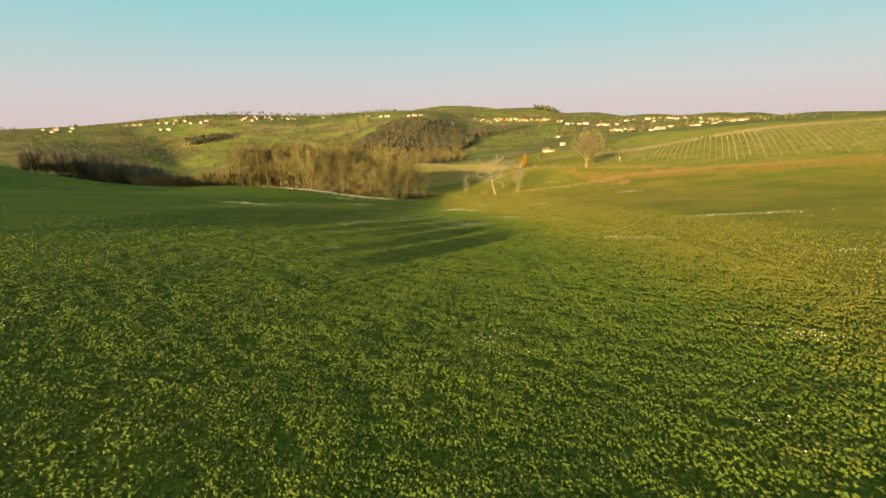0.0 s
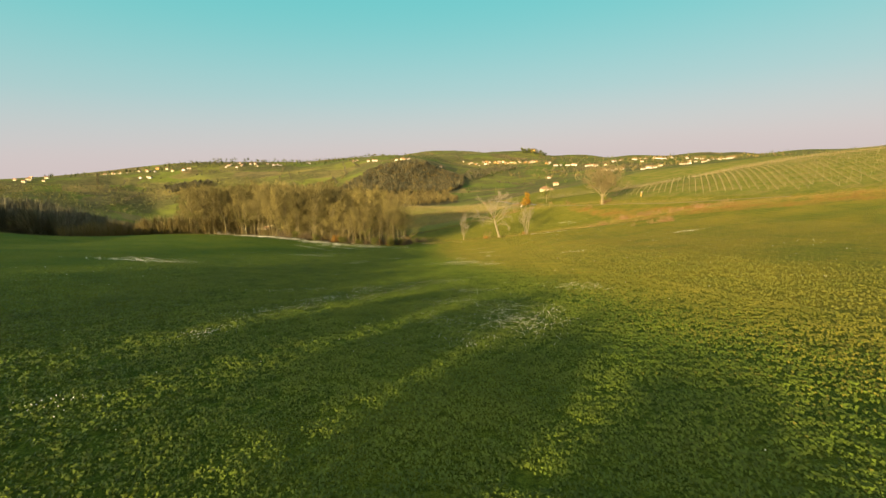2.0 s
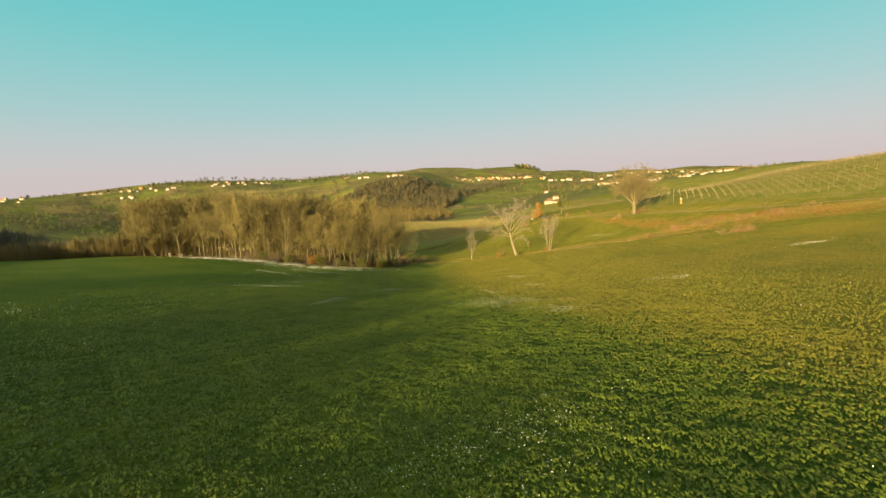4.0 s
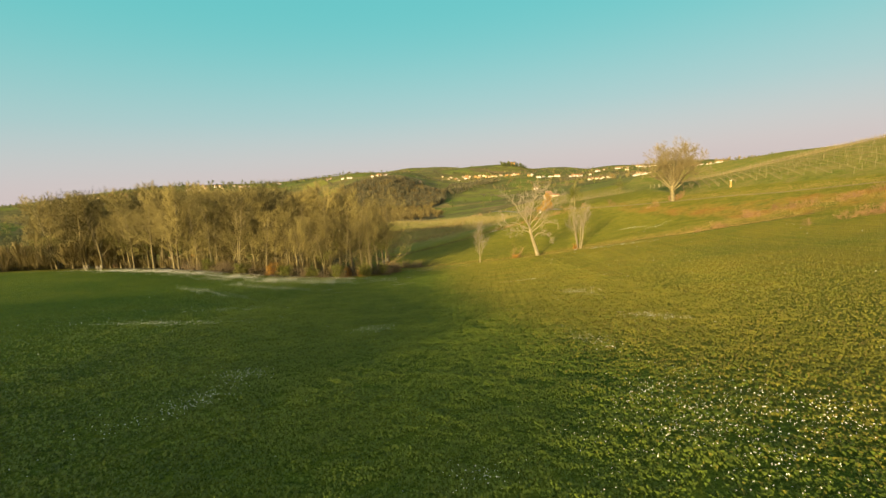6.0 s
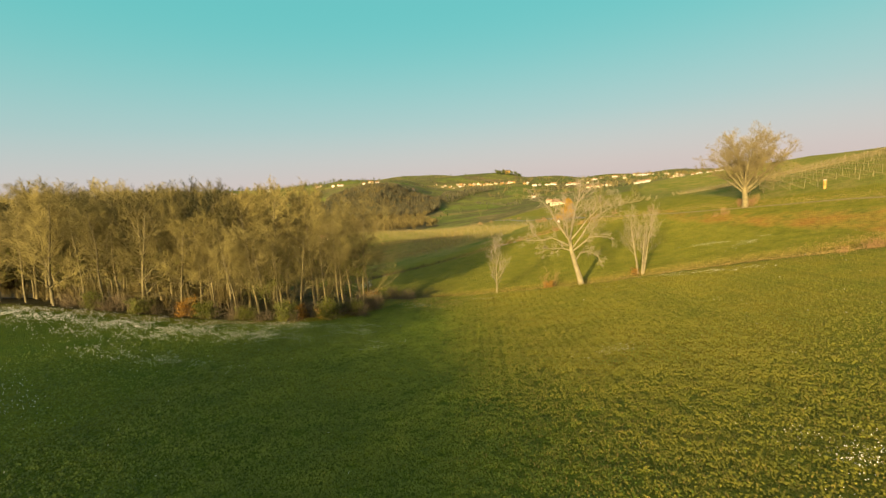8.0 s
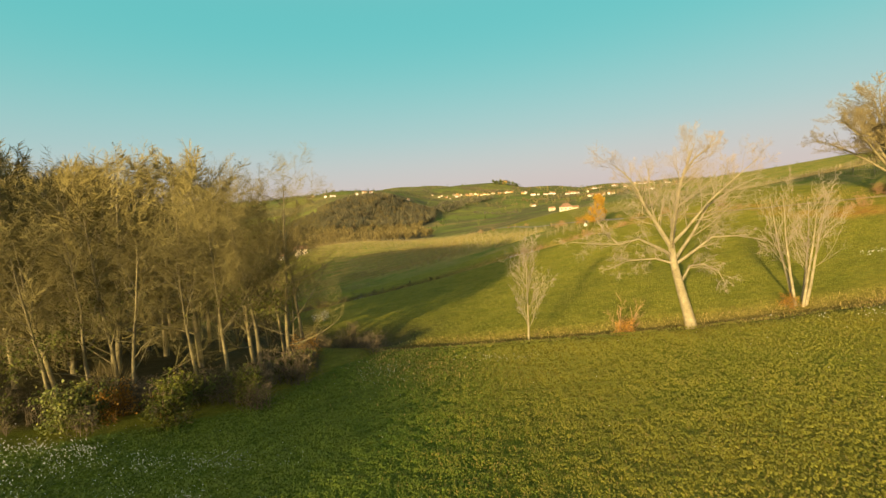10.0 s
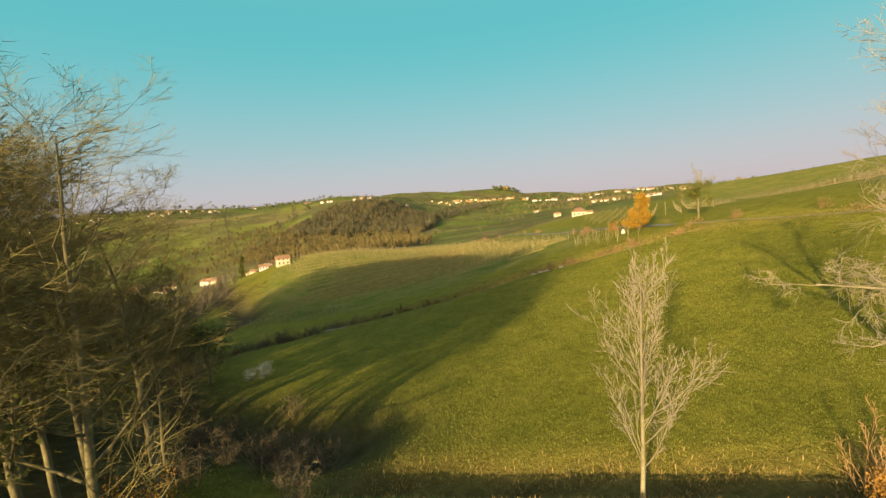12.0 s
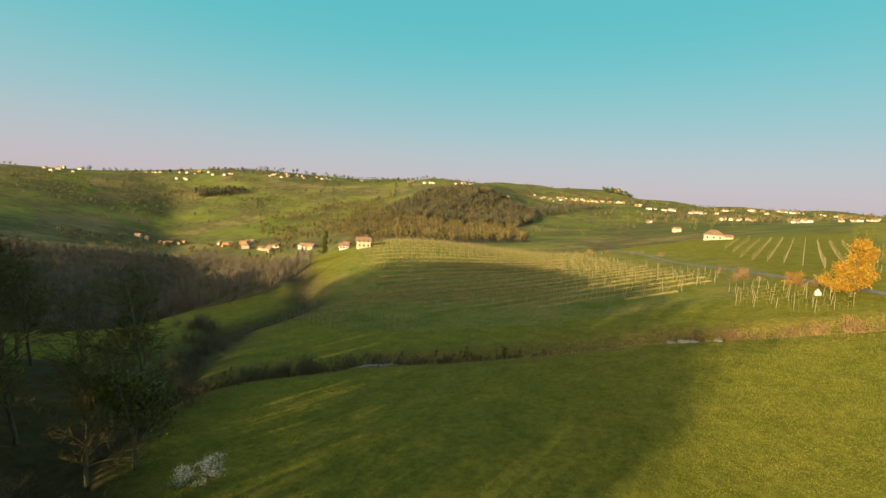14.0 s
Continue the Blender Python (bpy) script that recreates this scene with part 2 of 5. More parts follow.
    patch = mix(nt, scrub, patch, ramp(nt, noise_tex(nt, 0.12, 6, 0.75, pos), (0.35, (0.042, 0.045, 0.018)), (0.65, (0.13, 0.115, 0.045))))
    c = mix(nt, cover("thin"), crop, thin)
    c = mix(nt, cover("far"), c, patch)
    c = mix(nt, cover("meadow"), c, meadow)
    c = mix(nt, cover("vineyard"), c, vine)
    c = mix(nt, cover("bank"), c, bank)
    c = mix(nt, cover("litter"), c, litter)
    c = mix(nt, cover("rough"), c, rough_grass)
    c = mix(nt, cover("earth"), c, earth)
    nt.links.new(c, bsdf.inputs["Base Color"])
    bump(nt, bsdf, noise_tex(nt, 4.2, 6, 0.7, pos), 1.0, 0.22)


def node_colour(nt, scale, at):
    n = node(nt, "ShaderNodeTexNoise", Scale=scale, Detail=3.0)
    nt.links.new(at, n.inputs["Vector"])
    s = nt.nodes.new("ShaderNodeVectorMath")
    s.operation = "SCALE"
    s.inputs["Scale"].default_value = 900.0
    nt.links.new(n.outputs["Color"], s.inputs[0])
    return s.outputs[0]


LAND = material("land", land_build, 0.95, 0.05)
BARK = two_tone("bark", (0.10, 0.085, 0.043), (0.20, 0.17, 0.09), 1.6, fine=14, random_tint=0.5, relief=0.02)
TWIG = two_tone("twig", (0.098, 0.083, 0.028), (0.165, 0.140, 0.050), 0.5, random_tint=0.6)
OAK_TWIG = two_tone("oak_twig", (0.11, 0.088, 0.038), (0.18, 0.145, 0.066), 0.8)
PALE_BARK = two_tone("pale_bark", (0.15, 0.125, 0.068), (0.27, 0.23, 0.135), 1.2, fine=9, relief=0.01)
PALE_TWIG = two_tone("pale_twig", (0.15, 0.123, 0.085), (0.24, 0.2, 0.145), 1.0)

# ---------------------------------------------------------------- helpers for meshes
def mesh_of(name, verts, faces, *mats, smooth_faces=False):
    me = bpy.data.meshes.new(name)
    me.from_pydata([tuple(v) for v in verts], [], faces)
    for m in mats:
        me.materials.append(m)
    if smooth_faces:
        me.polygons.foreach_set("use_smooth", [True] * len(me.polygons))
    me.update()
    return me


def part(name, me, parent, label="", m=None):
    ob = new(name, me)
    ob.parent = parent
    if m is not None:
        ob.matrix_local = m
    return tagged(ob, label)


def thing(name, label, category, group="", kind="", data=None, m=None):
    ob = new(name, data)
    if m is not None:
        ob.matrix_world = m
    return tagged(ob, label, category, group, kind)


def quads_mesh(name, verts, n_per, mat, loops_of=4):
    """Many loose polygons of one size from an array of corners (n * n_per rows)."""
    me = bpy.data.meshes.new(name)
    n = len(verts) // n_per
    me.vertices.add(len(verts))
    me.vertices.foreach_set("co", np.asarray(verts, np.float32).ravel())
    me.loops.add(n * n_per)
    me.loops.foreach_set("vertex_index", np.arange(n * n_per, dtype=np.int32))
    me.polygons.add(n)
    me.polygons.foreach_set("loop_start", np.arange(0, n * n_per, n_per, dtype=np.int32))
    me.materials.append(mat)
    me.update(calc_edges=True)
    return me


# ---------------------------------------------------------------- ground
def spaced(lo, hi, step, end_lo, end_hi, grow=1.05):
    mid = list(np.arange(lo, hi + step / 2, step))
    left, d, p = [], step, lo
    while p > end_lo:
        d *= grow
        p -= d
        left.append(p)
    right, d, p = [], step, mid[-1]
    while p < end_hi:
        d *= grow
        p += d
        right.append(p)
    return np.array(left[::-1] + mid + right)


VINE_HILL = [(36, 184), (47, 172), (52, 160), (62, 137), (90, 124), (150, 105), (260, 150), (240, 330), (120, 420), (70, 330), (48, 245), (38, 205)]   # right-hand hill
VINE_KNOLL = [(-64, 232), (-44, 219), (-20, 217), (2, 220), (10, 232), (16, 262), (10, 300), (-30, 345), (-82, 322), (-78, 285), (-70, 255)]
FIELD = [(-400, -300), (400, -300), (160, 80), (90, 112), (58, 126), (40, 128), (31, 140), (24, 146), (15, 152), (7, 155.5), (-2, 157.6), (-13, 160.2), (-24, 162.4), (-27, 158),
         (-31, 149), (-38, 145), (-48, 144.5), (-62, 147), (-80, 151), (-100, 148), (-130, 140), (-200, 130)]


BANK = [(21.8, 186), (25.2, 171.3), (27.3, 162.3), (28.9, 150.6), (33, 143), (45, 133), (58, 121), (95, 106), (97, 114), (64, 133), (46, 148), (38, 160), (32.5, 169), (28.5, 177), (25.5, 196)]     # dry bank above the meadow
SPUR = [(-168, 470), (-238, 583), (-230, 640), (-205, 731), (-165, 775), (-108, 800), (-48, 790), (-46, 700), (-62, 610), (-35, 480), (-80, 440)]
HILLSIDE = [(-700, 560), (-640, 640), (-565, 720), (-388, 765), (-348, 726), (-365, 648), (-490, 640), (-470, 560), (-560, 480)]
VALLEY = [(-330, 330), (-323, 425), (-275, 450), (-190, 415), (-130, 340), (-84, 272), (-82, 252), (-110, 236), (-160, 222), (-240, 240)]
WEST = [(-138, 150), (-190, 150), (-205, 185), (-150, 188)]
WOOD_FLOORS = [SPUR, VALLEY, WEST]


def build_ground():
    xs, ys = spaced(-112, 112, 1.25, -4200, 4200), spaced(-6, 338, 1.1, -4200, 4300)
    gx, gy = np.meshgrid(xs, ys)
    z = ground_z(gx, gy)
    nx, ny = len(xs), len(ys)
    idx = np.arange(nx * ny).reshape(ny, nx)
    quads = np.stack([idx[:-1, :-1], idx[:-1, 1:], idx[1:, 1:], idx[1:, :-1]], -1).reshape(-1, 4)
    me = mesh_of("ground", np.stack([gx, gy, z], -1).reshape(-1, 3).tolist(), quads.tolist(), LAND, smooth_faces=True)
    out = np.maximum.reduce([-150 - gx, gx - 230, -60 - gy, gy - 345, 0 * gx])
    fld = inside(gx, gy, FIELD)
    litter = np.zeros(np.shape(gx))
    for ring in WOOD_FLOORS:
        litter = np.maximum(litter, inside(gx, gy, ring) * 0.9)
    cover = {
        "far": smooth(out / 20), "meadow": (~fld) * 1.0, "litter": litter, "bank": inside(gx, gy, BANK) * 1.0,
        # thin follows the shade line: sparser rows plus painted sunlight
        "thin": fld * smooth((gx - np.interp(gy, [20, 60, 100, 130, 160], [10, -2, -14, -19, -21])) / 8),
        "vineyard": (inside(gx, gy, VINE_HILL) | inside(gx, gy, VINE_KNOLL)) * 1.0,
        "rough": np.maximum.reduce([np.exp(-((to_line(gx, gy, DITCH) / 1.8) ** 2)), 0.9 * np.exp(-((to_line(gx, gy, BROOK) / 2.6) ** 2))]),
        "earth": np.maximum.reduce([0.45 * np.exp(-((to_line(gx, gy, DITCH) / 0.7) ** 2)), 0.9 * np.exp(-((to_line(gx, gy, STREAM) / 5.0) ** 2)), inside(gx, gy, WOOD) * 0.85]),
    }
    cover["meadow"] = cover["meadow"] * (1 - cover["far"])
    for name, v in cover.items():
        a = me.attributes.new(name, "FLOAT", "POINT")
        a.data.foreach_set("value", np.ascontiguousarray(v, np.float32).ravel())
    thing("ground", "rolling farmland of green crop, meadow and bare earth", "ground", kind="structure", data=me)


WOOD = [(-30.5, 158), (-34, 151.5), (-40, 147), (-50, 147.5), (-64, 150), (-84, 156), (-104, 160), (-108, 176), (-84, 186), (-64, 196), (-52, 198), (-44, 187), (-36, 171), (-31, 166)]
build_ground()


# ---------------------------------------------------------------- trees
def tube(verts, faces, pts, radii, sides):
    base, n = len(verts), len(pts)
    for k, p in enumerate(pts):
        d = (pts[min(k + 1, n - 1)] - pts[max(k - 1, 0)])
        d = d.normalized() if d.length > 1e-6 else Vector((0, 0, 1))
        a = d.cross(Vector((0.31, 0.95, 0.12)))
        a = a.normalized() if a.length > 1e-3 else Vector((1, 0, 0))
        b = d.cross(a)
        for s in range(sides):
            w = math.tau * s / sides
            verts.append(p + (a * math.cos(w) + b * math.sin(w)) * radii[k])
    for k in range(n - 1):
        for s in range(sides):
            i, j = base + k * sides + s, base + k * sides + (s + 1) % sides
            faces.append((i, j, j + sides, i + sides))


def ribbon(verts, faces, pts, r):
    """A finest twig: a bent sliver that ends in a point."""
    a = (pts[-1] - pts[0]).cross(Vector((0.4, 0.9, 0.3)))
    r = max(r, 0.004)
    a = a.normalized() * r if a.length > 1e-4 else Vector((r, 0, 0))
    i, mid = len(verts), pts[len(pts) // 2]
    verts += [pts[0] + a, pts[0] - a, mid + a * 0.8, mid - a * 0.8, pts[-1]]
    faces += [(i, i + 1, i + 3, i + 2), (i + 2, i + 3, i + 4)]


def sprout(rng, out, p, d, length, r, level, spec):
    """One branch and all that grows from it. out[level] collects (verts, faces)."""
    n = spec["segs"][level]
    pts, radii, step = [p.copy()], [r], length / n
    for k in range(n):
        wob = spec["wobble"][level]
        d = (d + Vector((rng.gauss(0, wob), rng.gauss(0, wob), rng.gauss(0, wob) + spec["up"][level]))).normalized()
        p = p + d * step
        pts.append(p.copy())
        radii.append(max(spec["min_r"], r * (1 - (k + 1) / n * spec["taper"][level])))
    verts, faces = out[min(level, len(out) - 1)]
    if spec["sides"][level]:
        tube(verts, faces, pts, radii, spec["sides"][level])
    else:
        ribbon(verts, faces, pts, r)
    fork(rng, out, pts, radii, length, level, spec)


def fork(rng, out, pts, radii, length, level, spec):
    if level + 1 >= len(spec["segs"]):
        return
    lo = spec["bare"][level]
    count = spec["count"][level]
    count = int(count) + (rng.random() < count % 1)
    for c in range(count):
        f = lo + (1 - lo) * (c + rng.random()) / count
        f = min(f, 0.985)
        x = f * (len(pts) - 1)
        k = int(x)
        q = pts[k].lerp(pts[min(k + 1, len(pts) - 1)], x - k)
        along = (pts[min(k + 1, len(pts) - 1)] - pts[k]).normalized()
        side = Vector((rng.gauss(0, 1), rng.gauss(0, 1), rng.gauss(0, 0.35)))
        side = (side - along * side.dot(along)).normalized()
        angle = radians(spec["angle"][level] * rng.uniform(0.7, 1.3))
        d = along * math.cos(angle) + side * math.sin(angle)
        ln = length * spec["ratio"][level] * rng.uniform(0.65, 1.2) * (1.15 - 0.55 * f)
        sprout(rng, out, q, d, ln, max(spec["min_r"], radii[k] * spec["thin"][level]), level + 1, spec)


def bare_tree(name, seed, height, r, spec, bark, twig, label, category="tree", lean=(0, 0), stems=1, group="", main=None):
    """A leafless tree: trunk and limbs as one part, the crown of twigs as another."""
    rng = random.Random(seed)
    out = [([], []), ([], []), ([], [])]
    if main:
        for pts, r0, r1, *own in main:
            radii = [r0 + (r1 - r0) * k / (len(pts) - 1) for k in range(len(pts))]
            tube(*out[0], pts, radii, 9)
            ln = sum((b - a).length for a, b in zip(pts, pts[1:]))
            if r0 < 0.22:
                fork(rng, out, pts, radii, ln, 0, own[0] if own else spec)
    else:
        for s in range(stems):
            w = math.tau * s / stems + rng.random()
            off = Vector((math.cos(w), math.sin(w), 0)) * (0.0 if stems == 1 else 0.35)
            d = Vector((lean[0] + off.x * 0.5, lean[1] + off.y * 0.5, 1)).normalized()
            sprout(rng, out, off - Vector((0, 0, 0.4)), d, height * rng.uniform(0.85, 1.0) / (1.0 if stems == 1 else 1.05), r, 0, spec)
    ob = thing(name, label, category, group)
    stem = part("trunk", mesh_of("trunk", *out[0], bark, smooth_faces=True), ob)
    work = part("branchwork", mesh_of("branchwork", *out[1], bark, smooth_faces=True), ob)
    if stems > 5:      # a thicket of thin stems
        tagged(stem, kind="stuff")
        tagged(work, kind="stuff")
    part("crown", mesh_of("crown", *out[2], twig), ob)
    return ob


TALL = dict(segs=(9, 6, 4, 2, 2), sides=(7, 5, 3, 0, 0), wobble=(0.05, 0.12, 0.16, 0.2, 0.28), up=(0.03, 0.06, 0.04, 0.02, 0.0), taper=(0.8, 0.8, 0.8, 0.7, 0.6),
            bare=(0.28, 0.15, 0.12, 0.1), count=(16, 8, 7, 7), angle=(50, 42, 44, 46), ratio=(0.36, 0.5, 0.6, 0.75), thin=(0.42, 0.5, 0.5, 0.55), min_r=0.006)
LIGHT = dict(TALL, angle=(46, 42, 46, 48), up=(0.03, 0.09, 0.05, 0.03), segs=(8, 5, 3, 2), sides=(6, 4, 0, 0), count=(18, 11, 15), ratio=(0.42, 0.52, 0.5), thin=(0.42, 0.5, 0.6), min_r=0.02)
WOODLAND = dict(TALL, segs=(10, 6, 4, 3, 2), sides=(7, 5, 3, 0, 0), wobble=(0.05, 0.13, 0.2, 0.26, 0.3), up=(0.03, 0.10, 0.06, 0.03, 0.02), count=(17, 8, 8, 6), angle=(42, 40, 42, 40), ratio=(0.46, 0.52, 0.6, 0.8),
                thin=(0.4, 0.5, 0.5, 0.5), taper=(0.85, 0.85, 0.8, 0.7, 0.6), min_r=0.005)


IVY = leafy("ivy_leaf", (0.05, 0.07, 0.012), (0.14, 0.14, 0.02), 0.8, 0.25, 0.7)


def leaf_quads(rng, x, y, z, size, tall, corners=4):
    """Loose leaf-shaped quads, standing and leaning, as an array of corners."""
    n = len(x)
    yaw = np.where(rng.random(n) < 0.62, rng.normal(-0.45, 0.8, n), rng.uniform(0, 2 * np.pi, n))      # most leaves turn to the sun
    tilt = rng.uniform(0.15, 1.25, n)
    across = np.stack([np.cos(yaw), np.sin(yaw), np.zeros(n)], -1)
    up = np.stack([-np.sin(yaw) * np.sin(tilt), np.cos(yaw) * np.sin(tilt), np.cos(tilt)], -1)
    s = size * rng.uniform(0.6, 1.4, n)
    c = np.stack([x, y, z], -1)
    w, h = (across * (s * 0.5)[:, None]), up * (s * tall)[:, None]
    if corners == 3:
        return np.stack([c - h * 0.5 + w * 0.3, c + h * 0.25 + w * 1.1, c + h * 0.35 - w], 1).reshape(-1, 3)
    return np.stack([c - h * 0.5, c + w, c + h * 0.6, c - w], 1).reshape(-1, 3)


def leaves_on(ob, count, size, mat, seed, low=0.0, high=99.0, name="foliage", spread=0.18):
    """Leaves scattered round the twigs of a tree, as one part of it."""
    rng = np.random.default_rng(seed)
    crown = [c for c in ob.children if c.name.startswith("crown")][0]
    co = np.array([v.co[:] for v in crown.data.vertices])
    co = co[(co[:, 2] > low) & (co[:, 2] < high)]
    p = co[rng.integers(0, len(co), count)] + rng.normal(0, spread, (count, 3))
    return part(name, quads_mesh(name, leaf_quads(rng, p[:, 0], p[:, 1], p[:, 2], size, 1.2), 4, mat), ob)


def place(ob, x, y, turn=0.0, size=1.0, sink=0.1, first=False, height=1.0):
    m = Matrix.LocRotScale((x, y, gz(x, y) - sink), Euler((0, 0, turn)), (size, size, size * height))
    if first:
        ob.matrix_world = m
        return ob
    made = copy_thing(ob, m)
    made.matrix_world = m
    return made


def build_wood():
    rng = random.Random(7)
    label = "tall bare wood tree with grey-brown bark and dense fine twigs"
    kinds, tall = [], []
    for s in range(9):
        sp = dict(WOODLAND if s < 6 else LIGHT)
        sp["bare"] = ((0.34, 0.42, 0.28, 0.36, 0.12, 0.45)[s] if s < 6 else rng.uniform(0.12, 0.3),) + sp["bare"][1:]
        sp["angle"] = (rng.uniform(42, 56) if s != 4 else 66,) + sp["angle"][1:]
        tall.append(rng.uniform(12.5, 15.0))
        sp["wobble"] = (rng.uniform(0.03, 0.06),) + sp["wobble"][1:]
        kinds.append(bare_tree("wood_tree", 100 + s, tall[-1], rng.uniform(0.15, 0.22), sp, BARK, TWIG, label,
                               lean=(rng.uniform(-0.05, 0.05), rng.uniform(-0.04, 0.03)), group="trees of the wood"))
    for s in (6, 2):      # ivy on the trunks
        leaves_on(kinds[s], 700, 0.14, IVY, 60 + s, low=1.0, high=7.0, spread=0.3)
    front = [(-32.8, 157.6), (-31.6, 160), (-32.3, 160.9), (-31.2, 162.4), (-33.7, 155), (-34.6, 153.4), (-37.2, 151.2), (-39.8, 151.5), (-40.5, 149.6), (-44.3, 150), (-51.5, 151), (-56.5, 151.4), (-62, 152.4), (-66, 153.6), (-71, 154.5),
             (-76, 156), (-81, 157.2), (-36, 163), (-34.6, 160.4), (-47.6, 151), (-33.5, 166)]
    spots = list(front)
    used = [False] * 9
    tries = 0
    while len(spots) < 165 and tries < 30000:
        tries += 1
        x, y = rng.uniform(-108, -30), rng.uniform(150, 198)
        if not inside(np.array(x), np.array(y), WOOD):
            continue
        if any((x - a) ** 2 + (y - b) ** 2 < 7.2 for a, b in spots):
            continue
        if any(abs(x - 0.52 * y - k) < 0.75 for k in (-119.2, -123.6, -130.2, -137)):      # lanes through which the low sun reaches the meadow
            continue
        spots.append((x, y))
    for n, (x, y) in enumerate(spots):
        k = rng.randrange(6) if n < len(front) else 6 + rng.randrange(3)
        if n < 4:
            k = (1, 4, 3, 5)[n]
        top = float(np.interp(x, [-105, -75, -55, -33], [-5.2, -5.6, -6.8, -8.2])) + rng.uniform(-2.0, 0.4)      # the crowns end at about one level
        top -= 1.2 * float(x > -37) + 3.4 * float(np.clip((157 - y) / 5, 0, 1)) * float(x > -52)
        if y > 159 + 0.5 * (-19.6 - x):      # lower growth towards the stream
            if rng.random() < 0.5:
                continue
            top = gz(x, y) + (rng.uniform(6.0, 10.0) if x > -43 else rng.uniform(7.0, 12.0))
        place(kinds[k], x, y, rng.uniform(0, 6.28), min((top - gz(x, y)) / tall[k], 1.45), first=not used[k])
        used[k] = True
    for k in range(9):
        if not used[k]:
            place(kinds[k], -60 - 4 * k, 172, 0, 1.0, first=True)


build_wood()


def V(*p):
    return Vector(p)


def build_plane_tree():
    """The pale, leaning tree on the field edge."""
    droop = dict(segs=(6, 6, 5, 4, 3), sides=(9, 5, 4, 0, 0), wobble=(0.1, 0.15, 0.2, 0.22, 0.24), up=(0.05, 0.03, 0.0, -0.05, -0.1), taper=(0.8, 0.8, 0.8, 0.7, 0.6),
                 bare=(0.2, 0.2, 0.15, 0.1), count=(12, 6, 5, 3), angle=(46, 42, 44, 44), ratio=(0.3, 0.55, 0.65, 0.95), thin=(0.36, 0.42, 0.45, 0.55), min_r=0.004)
    rise = dict(droop, up=(0.05, 0.10, 0.08, 0.06, 0.05), count=(12, 6, 4, 4), angle=(44, 42, 40, 34), ratio=(0.38, 0.55, 0.7, 0.8), wobble=(0.08, 0.12, 0.14, 0.16, 0.16))
    main = [
        ([V(0.1, 0, -0.4), V(0, 0, 0.2), V(-0.25, 0, 1.3), V(-0.7, -0.1, 2.8), V(-1.2, -0.2, 4.7), V(-1.4, -0.3, 6.1)], 0.42, 0.2),
        ([V(-1.0, -0.2, 4.7), V(0.15, -0.5, 5.6), V(1.0, -0.8, 6.4), V(2.4, -1.1, 6.4), V(3.8, -1.3, 6.1)], 0.11, 0.015, droop),
        ([V(-0.6, -0.1, 3.5), V(0.1, 0.3, 4.35), V(1.2, 0.6, 4.4), V(2.3, 0.8, 3.8), V(3.0, 0.9, 2.6)], 0.1, 0.015, droop),
        ([V(-1.1, -0.2, 5.0), V(0.35, 0.3, 6.6), V(1.55, 0.6, 8.4), V(3.4, 0.9, 9.4), V(5.0, 1.1, 10.0)], 0.115, 0.015, rise),
        ([V(-1.4, -0.3, 6.0), V(-0.55, -0.6, 7.0), V(0.7, -1.0, 8.7), V(1.9, -1.4, 9.9), V(3.4, -1.6, 11.2)], 0.12, 0.015, rise),
        ([V(-1.4, -0.3, 6.0), V(-0.9, 0, 8.2), V(-0.55, 0.2, 9.7), V(-0.2, 0.2, 10.8), V(0.2, 0.3, 11.6), V(0.6, 0.4, 12.6)], 0.15, 0.02, rise),
        ([V(-0.3, 0.2, 10.6), V(0.6, 0.5, 11.6), V(1.6, 0.8, 12.2), V(2.6, 1.0, 12.8)], 0.09, 0.02, rise),
        ([V(-1.45, -0.3, 6.0), V(-2.2, -0.4, 7.2), V(-3.1, -0.5, 8.6), V(-3.8, -0.6, 10.1), V(-4.6, -0.8, 11.0), V(-5.4, -0.9, 11.6)], 0.125, 0.018, rise),
        ([V(-1.3, -0.25, 5.3), V(-2.5, -0.5, 5.95), V(-3.7, -0.8, 6.6), V(-5.1, -1.0, 6.35), V(-6.6, -1.1, 6.5), V(-8.2, -1.0, 6.7)], 0.1, 0.015, droop),
        ([V(-5.1, -1.0, 6.3), V(-6.1, -1.2, 7.3), V(-6.9, -1.3, 8.6)], 0.05, 0.012, rise),
        ([V(-1.4, -0.2, 5.8), V(-1.6, 1.4, 7.2), V(-1.4, 2.8, 9.2), V(-1.0, 3.8, 11.4)], 0.11, 0.015, rise),
        ([V(-1.4, -0.4, 5.8), V(-2.0, -1.8, 7.0), V(-2.3, -3.0, 8.6), V(-2.3, -3.8, 10.4)], 0.1, 0.015, rise),
        ([V(-1.2, -0.3, 4.7), V(-2.4, -0.1, 5.1), V(-4.0, 0.5, 5.0), V(-5.2, 0.9, 4.4)], 0.08, 0.015, droop),
    ]
    ob = bare_tree("plane_tree", 5, 13.5, 0.3, droop, PALE_BARK, PALE_TWIG, "leafless pale-barked tree leaning over the ditch at the field edge", main=main)
    place(ob, -2.4, 157.6, first=True)


SLIM = dict(segs=(9, 6, 4, 3, 2), sides=(7, 4, 3, 3, 0), wobble=(0.03, 0.06, 0.1, 0.14, 0.15), up=(0.02, 0.13, 0.09, 0.06, 0.03), taper=(0.85, 0.8, 0.8, 0.7, 0.6),
            bare=(0.2, 0.15, 0.1, 0.1), count=(26, 7, 5, 3), angle=(38, 34, 34, 32), ratio=(0.42, 0.45, 0.5, 0.6), thin=(0.3, 0.45, 0.55, 0.9), min_r=0.0045)


